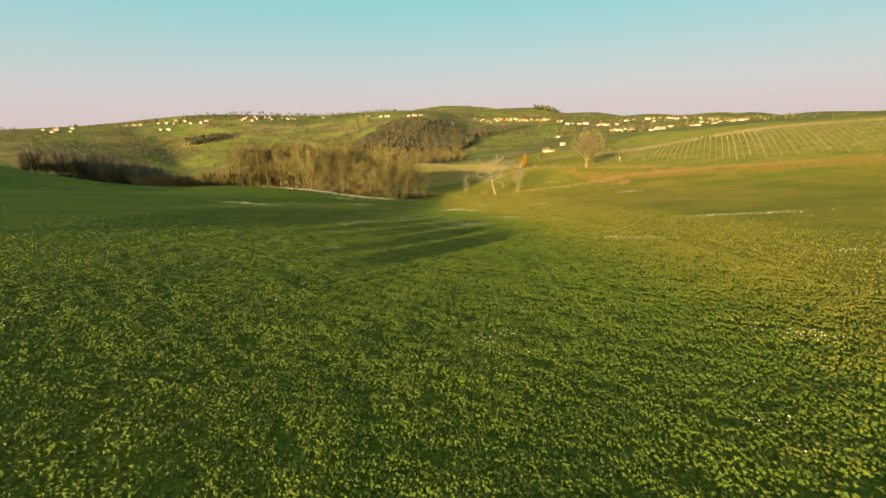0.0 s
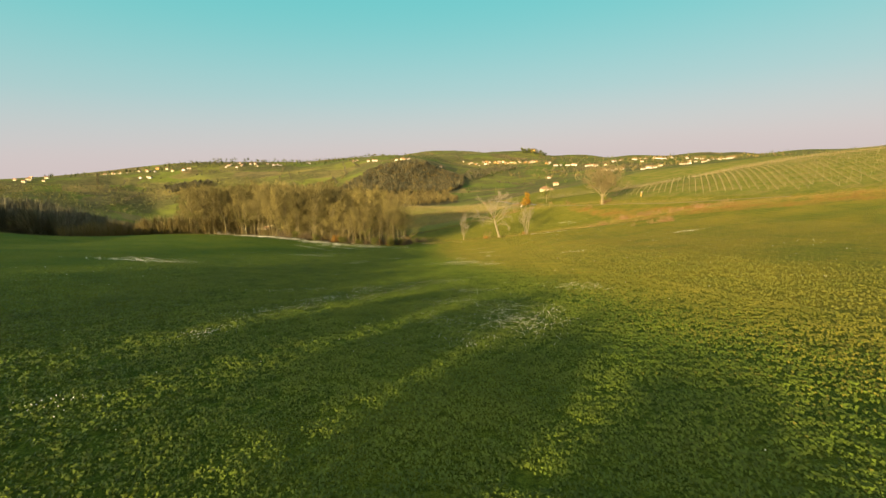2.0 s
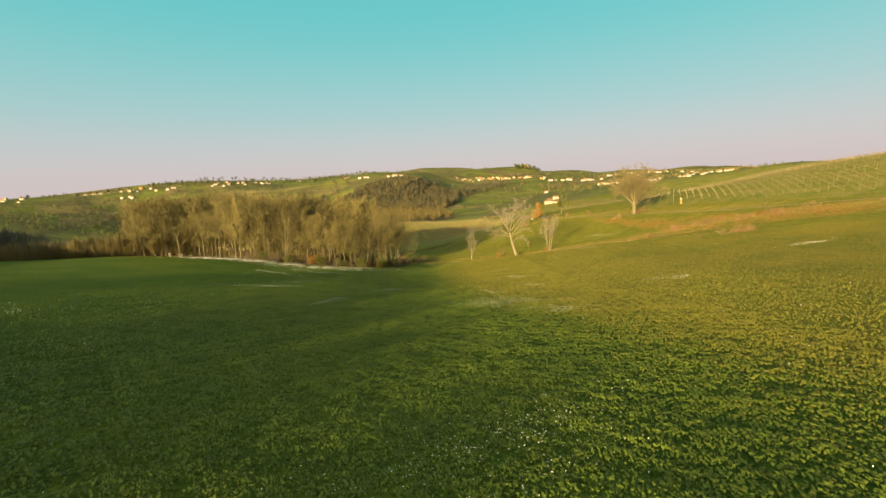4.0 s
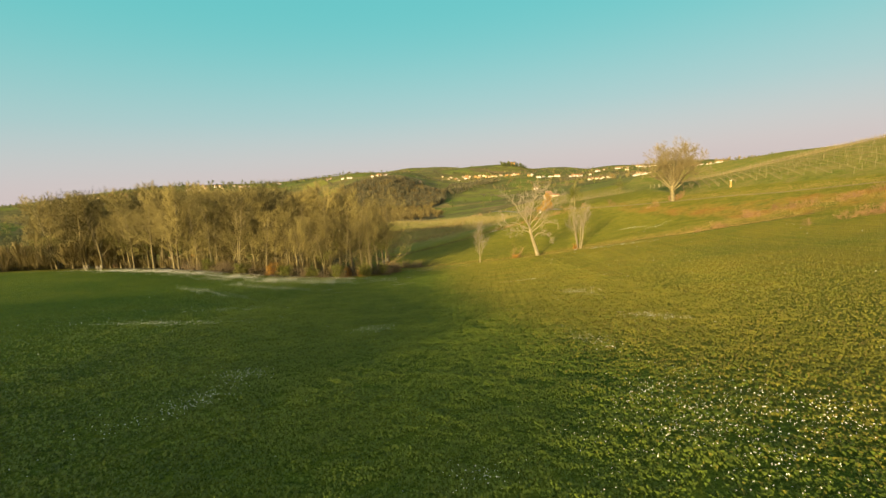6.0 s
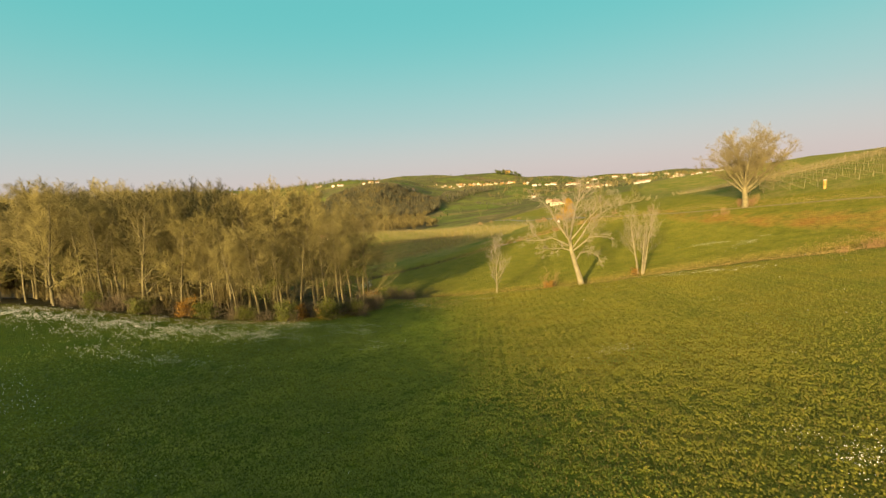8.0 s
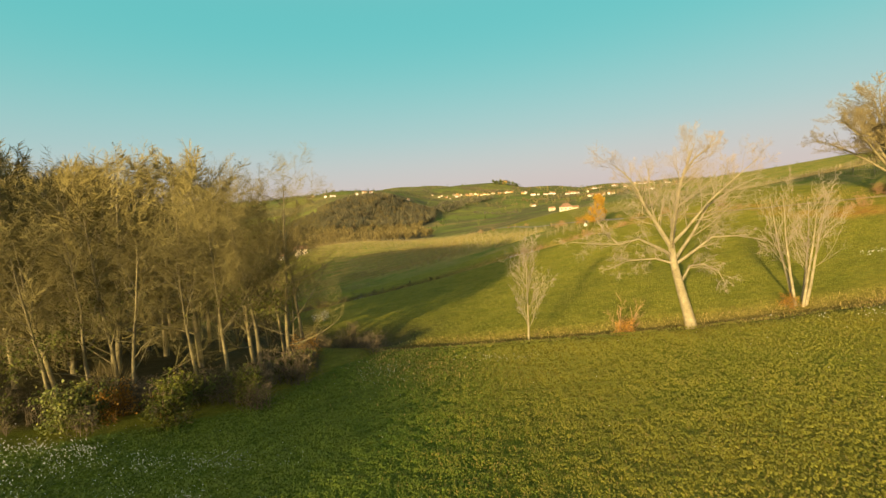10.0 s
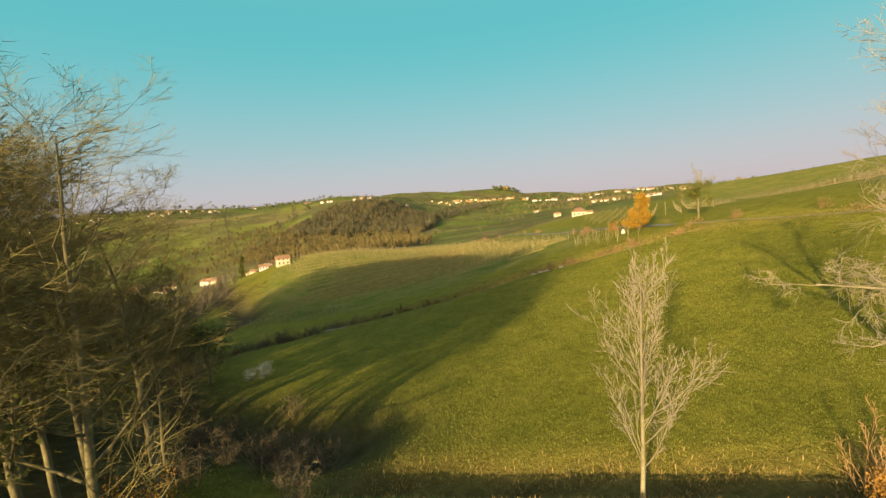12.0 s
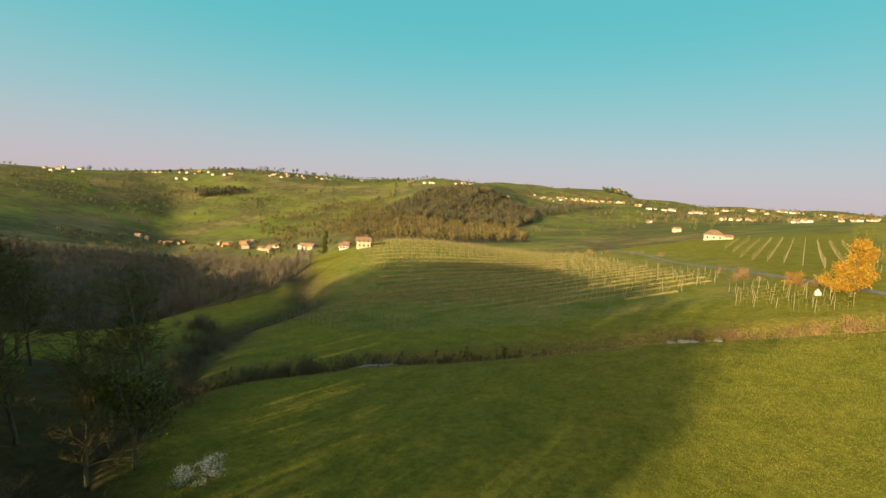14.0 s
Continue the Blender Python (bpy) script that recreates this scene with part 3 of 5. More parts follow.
def build_edge_trees():
    ob = bare_tree("young_tree", 11, 7.0, 0.085, SLIM, PALE_BARK, PALE_TWIG, "slender leafless young tree with pale upright twigs", lean=(0.02, 0))
    place(ob, -13.2, 160.6, size=1.1, height=1.1, first=True)
    clump = dict(SLIM, count=(12, 6, 5, 2), bare=(0.3, 0.15, 0.1, 0.1))
    ob = bare_tree("stem_clump_tree", 12, 8.6, 0.11, clump, PALE_BARK, PALE_TWIG, "clump of pale bare stems rising from a tuft of dry grass", stems=5)
    place(ob, 5.6, 158.6, first=True)
    # the broad tree on the bank: limbs rise from a short bole into a round crown
    rng = random.Random(13)
    bough = dict(segs=(6, 6, 4, 3, 2), sides=(9, 5, 3, 0, 0), wobble=(0.1, 0.1, 0.14, 0.18, 0.2), up=(0.05, 0.06, 0.04, 0.03, 0.02), taper=(0.8, 0.85, 0.8, 0.7, 0.6),
                 bare=(0.16, 0.15, 0.12, 0.1), count=(14, 8, 6, 3), angle=(46, 42, 42, 42), ratio=(0.36, 0.5, 0.52, 0.6), thin=(0.4, 0.48, 0.45, 0.6), min_r=0.009)
    main = [([V(0, 0, -0.4), V(0.05, 0, 1.0), V(0, 0.1, 2.6), V(0.1, 0.1, 5.0)], 0.52, 0.34)]
    for k in range(19):
        w, rise = 2.4 * k + rng.uniform(-0.3, 0.3), 0.04 + 0.78 * (k / 18) ** 0.9
        reach = V(math.cos(w) * math.cos(rise * 1.5), math.sin(w) * math.cos(rise * 1.5), math.sin(rise * 1.5))
        foot = V(0, 0.1, 2.2 + 2.6 * rise)
        tip = V(0, 0, 6.3) + V(reach.x * 7.6, reach.y * 7.6, reach.z * 7.2) * rng.uniform(0.85, 1.0)
        mid = foot.lerp(tip, 0.5) + V(0, 0, 0.5)
        main.append(([foot, foot.lerp(mid, 0.5) + V(rng.gauss(0, 0.15), rng.gauss(0, 0.15), 0.1), mid, mid.lerp(tip, 0.5) + V(rng.gauss(0, 0.2), rng.gauss(0, 0.2), 0.25), tip], rng.uniform(0.14, 0.2), 0.03))
    ob = bare_tree("field_oak", 13, 8.2, 0.5, bough, BARK, OAK_TWIG, "broad round-crowned bare tree standing on the grass bank", main=main)
    place(ob, 32.4, 180.4, size=1.02, first=True)


build_plane_tree()
build_edge_trees()

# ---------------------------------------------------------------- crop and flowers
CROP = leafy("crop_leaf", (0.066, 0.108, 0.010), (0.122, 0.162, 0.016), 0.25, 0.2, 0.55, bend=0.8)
# the crop's lit copy: leaves coloured paler where the sun falls
SUNLIT_CROP = leafy("sunlit_crop_leaf", (0.125, 0.132, 0.014), (0.20, 0.185, 0.024), 0.25, 0.2, 0.55, bend=0.8)
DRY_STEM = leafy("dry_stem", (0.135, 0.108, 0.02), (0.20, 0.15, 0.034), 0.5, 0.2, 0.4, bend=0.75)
PETAL = leafy("petal", (0.74, 0.72, 0.60), (0.84, 0.82, 0.74), 2.0, 0.3, 0.3)
FLIGHT = [(0, -4), (-2.4, 13.4), (-4.9, 27.4), (-7.4, 40.3), (-14.1, 68.8), (-16.5, 87.9), (-17.6, 100.6), (-18.2, 132.9), (-18.8, 146.2)]   # the stretch of field that is walked over


def build_crop():
    rng = np.random.default_rng(3)
    bands = [(0, 4.5, 720, 0.047), (4.5, 9, 430, 0.058), (9, 18, 230, 0.068), (18, 34, 60, 0.078)]
    # plants stand in uneven clumps of several widths
    tufts = [(rng.uniform(-1, 1, 2) * f, rng.uniform(0, 6.28), f ** -0.15) for f in np.geomspace(4.0, 24.0, 40)]
    sheets, sunlit_sheets = [], []
    for lo, hi, density, size in bands:
        n = int(density * (2 * hi + 20) * (190 + min(hi, 60)))
        x, y = rng.uniform(-28 - hi, 16 + hi, n), rng.uniform(-10 - min(hi, 50), 165, n)
        d = to_line(x, y, FLIGHT)
        keep = (d >= lo) & (d < hi) & inside(x, y, FIELD) & (rng.random(n) < (34 - d) / 11)
        x, y = x[keep], y[keep]
        clump = sum(a * np.sin(k[0] * x + k[1] * y + p) for k, p, a in tufts) * 0.24
        drilled = (x > np.interp(y, [20, 60, 100, 130, 160], [14, 2, -12, -18, -20])) & (np.sin((x - 0.045 * y) * 9.0) + 0.5 * np.sin((x - 0.045 * y) * 3.7 + 1.0) < -0.2) & (rng.random(len(x)) < 0.4)
        lane = np.minimum(np.abs(x + 16.2 - 0.06 * (y - 114)), np.abs(x + 14.2 - 0.12 * (y - 114)))
        keep = (clump + rng.normal(0, 0.5, len(x)) > -1.0) & ~drilled & ((lane > 0.22) | (rng.random(len(x)) < 0.7))
        x, y, clump = x[keep], y[keep], clump[keep]
        tall = 0.03 + 0.045 * np.clip(0.5 + 0.5 * clump, 0, 1) + rng.uniform(0, 0.045, len(x))
        q = leaf_quads(rng, x, y, ground_z(x, y) + tall, size, 1.25, 3)
        # leaves past the shade line go to the lit colour
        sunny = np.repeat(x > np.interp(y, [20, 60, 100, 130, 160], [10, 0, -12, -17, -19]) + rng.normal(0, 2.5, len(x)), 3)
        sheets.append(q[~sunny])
        sunlit_sheets.append(q[sunny])
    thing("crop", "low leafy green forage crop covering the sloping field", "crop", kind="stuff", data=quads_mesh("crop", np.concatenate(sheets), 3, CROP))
    thing("thin_crop", "crop on the sunny half, its leaves coloured paler for the sunlight", "crop", kind="stuff", data=quads_mesh("thin_crop", np.concatenate(sunlit_sheets), 3, SUNLIT_CROP))
    n = 130000      # thin, drier growth on the sunny half; its straw tone also adds the warm light
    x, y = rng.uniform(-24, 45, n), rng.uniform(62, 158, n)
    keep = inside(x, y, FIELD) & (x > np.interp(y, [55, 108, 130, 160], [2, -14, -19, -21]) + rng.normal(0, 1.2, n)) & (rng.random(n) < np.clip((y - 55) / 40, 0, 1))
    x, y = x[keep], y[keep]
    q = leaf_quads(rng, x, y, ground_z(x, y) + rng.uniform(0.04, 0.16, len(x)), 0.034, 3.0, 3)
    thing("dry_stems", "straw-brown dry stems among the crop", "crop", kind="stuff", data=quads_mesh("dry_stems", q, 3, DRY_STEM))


# drifts of white flowers: x, y, half-length, half-width, turn in degrees, heads per square metre
DRIFTS = [
    (-14.2, 50.5, 3.6, 1.3, 55, 9), (-11.6, 56, 5.2, 1.6, 62, 10), (-10.5, 60, 4.0, 1.2, 40, 8), (-6, 54.8, 1.6, 1.2, 0, 11), (-7, 50.8, 1.8, 1.6, 30, 9), (-4, 48.4, 2.4, 1.0, 80, 6),
    (1, 56.4, 2.6, 1.6, 140, 9), (-18, 54.8, 2.8, 0.8, 20, 7), (-15.2, 47.6, 2.6, 0.9, 45, 6), (-5.8, 80, 2.2, 1.8, 0, 10), (-8.8, 82.6, 2.0, 1.0, 0, 8), (7, 94.5, 2.0, 1.4, 0, 9),
    (-48, 77, 6.0, 1.6, 10, 7), (-50, 80, 4.0, 1.2, 0, 7), (-0.1, 11.6, 1.3, 1.0, 100, 16), (-14.6, 10.6, 0.9, 0.6, 0, 9), (8.6, 13.1, 1.4, 0.6, 150, 9), (5, 7.8, 0.6, 0.4, 0, 10),
    (-8, 19.2, 3.0, 0.5, 20, 3), (9.8, 34.4, 4.4, 0.9, 170, 8), (24.8, 49.2, 5.5, 1.0, 175, 7), (19.8, 27.2, 2.6, 0.8, 170, 7), (-14.7, 35.5, 0.9, 0.6, 0, 9), (-11.5, 27.2, 1.4, 0.7, 0, 7),
]
NEAR_DRIFTS = [
    (-15.9, 42.4, 2.2, 0.7, 80, 12), (-15.5, 46.2, 2.4, 0.7, 85, 14), (-14.6, 50.4, 2.6, 0.8, 65, 15), (-13.0, 56.5, 4.0, 0.9, 70, 13), (-6.6, 46.5, 4.0, 2.4, 60, 8), (-4.4, 45.5, 3.4, 1.8, 90, 9),
    (-2.8, 46, 2.6, 1.4, 80, 9), (-7.6, 42.2, 1.2, 0.7, 30, 12), (-5.8, 42.2, 1.2, 0.8, 60, 12), (-10.5, 84.8, 3.4, 2.2, 40, 6), (-7.2, 85, 3.0, 2.4, 20, 6), (-14.9, 82.9, 1.4, 0.6, 0, 14),
    (-9.8, 87.6, 1.8, 1.2, 30, 8), (-24.2, 88.2, 2.6, 0.8, 80, 10), (-24.8, 85.6, 1.0, 0.5, 0, 10), (-21.6, 101.8, 1.8, 0.6, 30, 12), (-6.2, 113.2, 1.6, 0.7, 0, 12), (-27.5, 140.2, 3.0, 1.2, 170, 14),
]
MORE_DRIFTS = [
    (-45.7, 124, 7.0, 1.3, 150, 7), (-37.3, 112, 3.2, 0.9, 20, 8), (-38.3, 105, 5.2, 1.0, 10, 7), (-33.1, 105.7, 2.0, 0.7, 20, 8), (-21.1, 100.9, 1.7, 0.9, 45, 12), (-24.3, 91.3, 1.2, 0.9, 0, 11),
    (-5, 98.9, 2.4, 0.7, 130, 8), (-9.8, 95, 3.2, 0.8, 100, 7), (-6.1, 112, 2.2, 1.2, 10, 8), (-24.8, 134.4, 1.9, 1.6, 0, 11), (-9.5, 128, 3.2, 1.0, 20, 5), (-6, 115, 2.6, 1.4, 100, 6),
    (30, 109, 3.0, 1.0, 0, 6), (-16, 156.2, 3.2, 0.9, 160, 6), (-23.5, 154.5, 3.0, 1.8, 120, 6), (20.4, 160, 2.6, 0.8, 20, 10), (17.5, 163.5, 2.6, 0.7, 150, 7), (9, 151.5, 6.5, 0.9, 148, 6),
    (-66, 145.4, 14, 3.6, 172, 9), (-48, 141.6, 12, 4.2, 174, 9), (-37, 140.0, 7, 3.4, 168, 8), (-30, 143.6, 5.5, 0.9, 178, 12), (-44, 137.4, 10, 1.4, 176, 6), (-37, 145, 6, 0.8, 176, 12), (-36, 203.4, 3.2, 0.6, 8, 14), (-42, 131, 9, 2.0, 160, 4),
]


def build_flowers():
    rng = np.random.default_rng(8)
    spots = []
    for cx, cy, a, b, turn, dens in DRIFTS + NEAR_DRIFTS + MORE_DRIFTS:
        n = int(dens * 8.0 * a * b * 2.2)
        u, v = rng.normal(0, 0.55 * a, n), rng.normal(0, 0.55 * b, n)
        c, s = math.cos(radians(turn)), math.sin(radians(turn))
        spots.append(np.stack([cx + u * c - v * s, cy + u * s + v * c], -1))
    n = 2600      # single heads all over the field
    spots.append(np.stack([rng.uniform(-50, 30, n), rng.uniform(0, 158, n)], -1))
    p = np.concatenate(spots)
    x, y = p[:, 0], p[:, 1]
    patchy = sum(np.sin(f * (x * math.cos(w) + y * math.sin(w)) + w) for f, w in ((2.1, 0.3), (1.3, 1.4), (3.4, 2.3), (0.8, 2.9), (5.2, 0.9)))
    p = p[patchy + rng.normal(0, 1.5, len(x)) > 0.2]
    x, y = p[:, 0], p[:, 1]
    d = to_line(x, y, FLIGHT)
    size = 0.021 + 0.0012 * np.clip(d, 0, 45)
    z = ground_z(x, y) + rng.uniform(0.14, 0.3, len(x))
    yaw, tilt = rng.uniform(0, 6.28, len(x)), rng.uniform(0.2, 1.2, len(x))
    nrm = np.stack([np.cos(yaw) * np.sin(tilt), np.sin(yaw) * np.sin(tilt), np.cos(tilt)], -1)
    a = np.cross(nrm, [0.2, 0.1, 1.0])
    a /= np.linalg.norm(a, axis=1, keepdims=True)
    b = np.cross(nrm, a)
    c = np.stack([x, y, z], -1)
    corners = [c + (a * math.cos(w) + b * math.sin(w)) * (size * rng.uniform(0.35, 0.6, len(x)))[:, None] for w in (0, 1.26, 2.51, 3.77, 5.03)]
    thing("white_flowers", "drifts of small white flowers among the crop", "flowers", kind="stuff", data=quads_mesh("white_flowers", np.stack(corners, 1).reshape(-1, 3), 5, PETAL))


build_crop()
build_flowers()

# ---------------------------------------------------------------- grass, tufts and shrubs
GRASS = leafy("meadow_grass", (0.118, 0.13, 0.013), (0.21, 0.19, 0.027), 0.2, 0.25, 0.5, bend=0.5)
STRAW = leafy("dry_grass", (0.20, 0.135, 0.035), (0.36, 0.25, 0.085), 0.5, 0.3, 0.6)
RUST = leafy("rust_leaf", (0.24, 0.115, 0.015), (0.40, 0.22, 0.04), 0.8, 0.35, 0.6)
GOLD = leafy("golden_oak_leaf", (0.27, 0.145, 0.014), (0.43, 0.27, 0.035), 0.8, 0.35, 0.6)
BLOSSOM = leafy("blossom", (0.55, 0.52, 0.42), (0.75, 0.72, 0.62), 1.0, 0.3, 0.3)
BRUSH = two_tone("brush_twig", (0.078, 0.062, 0.038), (0.155, 0.118, 0.068), 0.7, random_tint=0.6)
RED_TWIG = two_tone("hedge_twig", (0.15, 0.085, 0.04), (0.27, 0.17, 0.08), 0.7, random_tint=0.5)


def build_grass():
    rng = np.random.default_rng(21)
    n = 190000
    x, y = rng.uniform(-48, 24, n), rng.uniform(160, 209, n)
    keep = (~inside(x, y, FIELD)) & (~inside(x, y, WOOD)) & (to_line(x, y, STREAM) > 3) & (to_line(x, y, BROOK) > 1.2) & (to_line(x, y, STREAM[:4]) > 2)
    x, y = x[keep], y[keep]
    q = leaf_quads(rng, x, y, ground_z(x, y) + rng.uniform(0.0, 0.04, len(x)), 0.036, 2.4)
    thing("meadow_grass", "short green meadow grass beyond the ditch", "grass", kind="stuff", data=quads_mesh("meadow_grass", q, 4, GRASS))
    sheets = []
    for line, count, wide in ((DITCH, 9000, 0.7), (BROOK, 10000, 1.2), ([(20, 150), (36, 147), (60, 133), (95, 117)], 12000, 2.0), ([(12, 206), (30, 190), (42, 166), (52, 150)], 9000, 1.8), ([(-24, 160), (-20, 154)], 1500, 2.0)):
        k = rng.integers(0, len(line) - 1, count)
        f = rng.random(count)
        a, b = np.array(line)[k], np.array(line)[k + 1]
        f = np.clip(np.round(f * 9 + rng.normal(0, 0.18, count)) / 9 + rng.normal(0, 0.045, count), 0, 1)      # in tussocks
        p = a + (b - a) * f[:, None] + rng.normal(0, wide, (count, 2))
        sheets.append(leaf_quads(rng, p[:, 0], p[:, 1], ground_z(p[:, 0], p[:, 1]) + rng.uniform(0.0, 0.16, count), 0.032, 6.0))
    for k in range(11):      # strawy terrace edges on the knoll
        count, v = 1300, k * 4.6
        f = rng.random(count)
        x, y = -62 + 3.0 * k * 0.4 + f * (44 - 1.0 * k), 229 + v + f * 13 + 2.5 * np.sin(f * 3.0 + k)
        y = y + rng.normal(0, 0.35, count)
        sheets.append(leaf_quads(rng, x, y, ground_z(x, y) + rng.uniform(0.02, 0.2, count), 0.08, 3.5))
    thing("dry_grass", "straw-coloured rough grass along the ditches", "grass", kind="stuff", data=quads_mesh("dry_grass", np.concatenate(sheets), 4, STRAW))


SHRUB = dict(segs=(4, 3, 2, 2), sides=(4, 3, 0, 0), wobble=(0.14, 0.18, 0.22, 0.25), up=(0.05, 0.03, 0.02, 0.0), taper=(0.8, 0.8, 0.7, 0.6),
             bare=(0.12, 0.1, 0.1), count=(6, 4, 3.4), angle=(48, 48, 50), ratio=(0.5, 0.55, 0.6), thin=(0.55, 0.6, 0.7), min_r=0.008)


def scatter(kinds, spots, rng, lo, hi, sink=0.1):
    used = [False] * len(kinds)
    for x, y in spots:
        k = rng.randrange(len(kinds))
        if not used[k]:
            place(kinds[k], x, y, rng.uniform(0, 6.28), rng.uniform(lo, hi), sink, first=True)
            used[k] = True
        else:
            place(kinds[k], x, y, rng.uniform(0, 6.28), rng.uniform(lo, hi), sink)
    for k, u in enumerate(used):
        if not u:
            place(kinds[k], *spots[0], 0, lo, sink, first=True)


def along(rng, line, count, wide):
    out = []
    for _ in range(count):
        k = rng.randrange(len(line) - 1)
        f = rng.random()
        out.append((line[k][0] + (line[k + 1][0] - line[k][0]) * f + rng.gauss(0, wide), line[k][1] + (line[k + 1][1] - line[k][1]) * f + rng.gauss(0, wide)))
    return out


def build_shrubs():
    rng = random.Random(31)
    brush = [bare_tree("brush_bush", 40 + k, 2.6, 0.035, SHRUB, BRUSH, BRUSH, "tangled dark leafless bush on the stream bank", "shrub", stems=7, group="brush along the stream") for k in range(3)]
    spots = along(rng, [(-28, 166), (-36, 171), (-44, 180), (-50, 191), (-56, 201), (-64, 212), (-72, 220), (-82, 230)], 46, 1.5)
    spots += along(rng, [(-50, 192), (-44, 200), (-36, 204), (-28, 206)], 26, 0.7) + along(rng, [(-50, 194), (-60, 206), (-68, 216), (-76, 224)], 26, 1.0)
    spots += along(rng, [(-29, 158), (-31, 150.5), (-40, 148), (-52, 148.5), (-66, 151)], 34, 1.1)
    spots += along(rng, [(-30, 164), (-27, 167), (-36, 176)], 14, 1.6)
    scatter(brush, spots, rng, 0.45, 0.95)
    low = [bare_tree("bank_shrub", 50 + k, 1.7, 0.028, SHRUB, RED_TWIG, RED_TWIG, "low rust-brown leafless shrub on the grass bank", "shrub", stems=6, group="shrubs on the bank") for k in range(2)]
    spots = along(rng, [(24, 146.5), (32, 148.8), (40, 144.5), (52, 141)], 26, 1.3) + along(rng, [(26, 179), (36, 182)], 9, 1.2) + along(rng, [(30, 134), (38, 131)], 6, 1.0)
    spots += along(rng, [(5, 243), (9, 229), (16, 212), (25, 196)], 20, 1.4) + along(rng, [(-12, 318), (6, 284)], 12, 1.5) + along(rng, [(14, 207), (2, 207.5), (-8, 208.5)], 14, 0.6)
    scatter(low, spots, rng, 0.6, 1.15)
    bramble = [bare_tree("bramble", 54 + k, 2.6, 0.03, SHRUB, BRUSH, BRUSH, "dark brown bramble tangle at the foot of the wood", "shrub", stems=7, group="brambles under the wood") for k in range(2)]
    scatter(bramble, along(rng, [(-29.5, 158), (-32, 152), (-37, 149), (-46, 149), (-58, 150.5), (-70, 153)], 30, 1.2), rng, 0.5, 1.1)
    green = bare_tree("leafy_bush", 60, 2.4, 0.03, SHRUB, BRUSH, BRUSH, "olive-green leafy bush at the foot of the wood", "shrub", stems=6, group="leafy bushes of the wood edge")
    leaves_on(green, 2600, 0.10, IVY, 5)
    scatter([green], [(-31.8, 152.6), (-30.4, 151.2), (-33.6, 150.6), (-42, 147.6), (-47, 147.9), (-55, 149), (-29.6, 155.5), (-33, 148.4), (-62, 150.5), (-37.5, 147.8)], rng, 0.7, 1.15)
    rust = bare_tree("rust_bush", 61, 2.3, 0.03, SHRUB, BRUSH, BRUSH, "small bush with rust-orange leaves at the wood edge", "shrub", stems=5, group="rust-leaved bushes")
    leaves_on(rust, 1500, 0.10, RUST, 6)
    scatter([rust], [(-49.4, 148.6), (-36.6, 149.0), (-30.6, 160.5), (9.3, 226.4)], rng, 0.7, 0.95)
    for x, y in ((4.8, 158.4), (-6.4, 158.9), (-34.2, 149.6)):
        place(rust, x, y, rng.uniform(0, 6.28), rng.uniform(0.4, 0.55))
    white = bare_tree("blossom_bush", 62, 3.6, 0.04, SHRUB, BRUSH, PALE_TWIG, "bush covered with pale spring blossom", "shrub", stems=6, group="blossoming bushes")
    leaves_on(white, 1500, 0.07, BLOSSOM, 7)
    scatter([white], [(-84, 152.5), (-88, 154), (-36.2, 180.4), (-35.4, 181.2)], rng, 0.3, 0.42)
    tuft = bare_tree("dry_sapling", 63, 3.2, 0.03, dict(SHRUB, angle=(24, 24, 26)), RED_TWIG, RED_TWIG, "dry reddish sapling tuft beside the ditch", "shrub", stems=4)
    place(tuft, -6.4, 159.4, first=True)


def build_single_trees():
    crown = dict(TALL, segs=(6, 5, 4, 3, 2), count=(16, 7, 5, 3), bare=(0.12, 0.15, 0.1, 0.1), angle=(62, 48, 45, 45), ratio=(0.5, 0.5, 0.5, 0.5), up=(0.02, 0.05, 0.03, 0, 0))
    oak = bare_tree("russet_oak", 70, 6.4, 0.16, dict(crown, ratio=(0.36, 0.5, 0.5, 0.5)), BARK, TWIG, "oak still holding its bright orange autumn leaves")
    leaves_on(oak, 17000, 0.12, GOLD, 8, low=0.4, spread=0.2)
    place(oak, 10.4, 217.6, first=True)
    ivy = bare_tree("ivy_tree", 71, 7.8, 0.16, dict(TALL, count=(14, 6, 5, 3)), BARK, TWIG, "tree on the slope with its trunk clad in ivy")
    leaves_on(ivy, 2600, 0.12, IVY, 9, low=1.0, high=5.5, spread=0.3)
    place(ivy, 18.4, 215.5, first=True)
    edge = bare_tree("ivy_tree", 72, 7.4, 0.15, dict(TALL, count=(13, 6, 5, 3), bare=(0.2, 0.15, 0.1, 0.1)), BARK, TWIG, "ivy-hung bare tree at the corner of the wood")
    leaves_on(edge, 2600, 0.14, IVY, 10, low=1.5, high=5.5, spread=0.3)
    place(edge, -40, 181, first=True)
    hill = bare_tree("hill_tree", 73, 5.2, 0.16, crown, BARK, TWIG, "small bare tree on the crest of the vineyard hill")
    leaves_on(hill, 900, 0.2, IVY, 11, spread=0.4)
    place(hill, 66, 315, first=True)
    cyp = bare_tree("cypress", 74, 9.0, 0.14, dict(TALL, count=(30, 5, 4, 2), bare=(0.06, 0.1, 0.1, 0.1), angle=(30, 30, 30, 30), ratio=(0.2, 0.5, 0.5, 0.5)), BARK, TWIG, "dark narrow evergreen beside the farm")
    leaves_on(cyp, 4000, 0.2, IVY, 12, spread=0.25)
    place(cyp, -98, 303, first=True)


build_grass()
build_shrubs()
build_single_trees()


# ---------------------------------------------------------------- vineyards
POST_WOOD = two_tone("vine_post", (0.16, 0.135, 0.075), (0.26, 0.22, 0.13), 0.8, fine=6, random_tint=0.4)
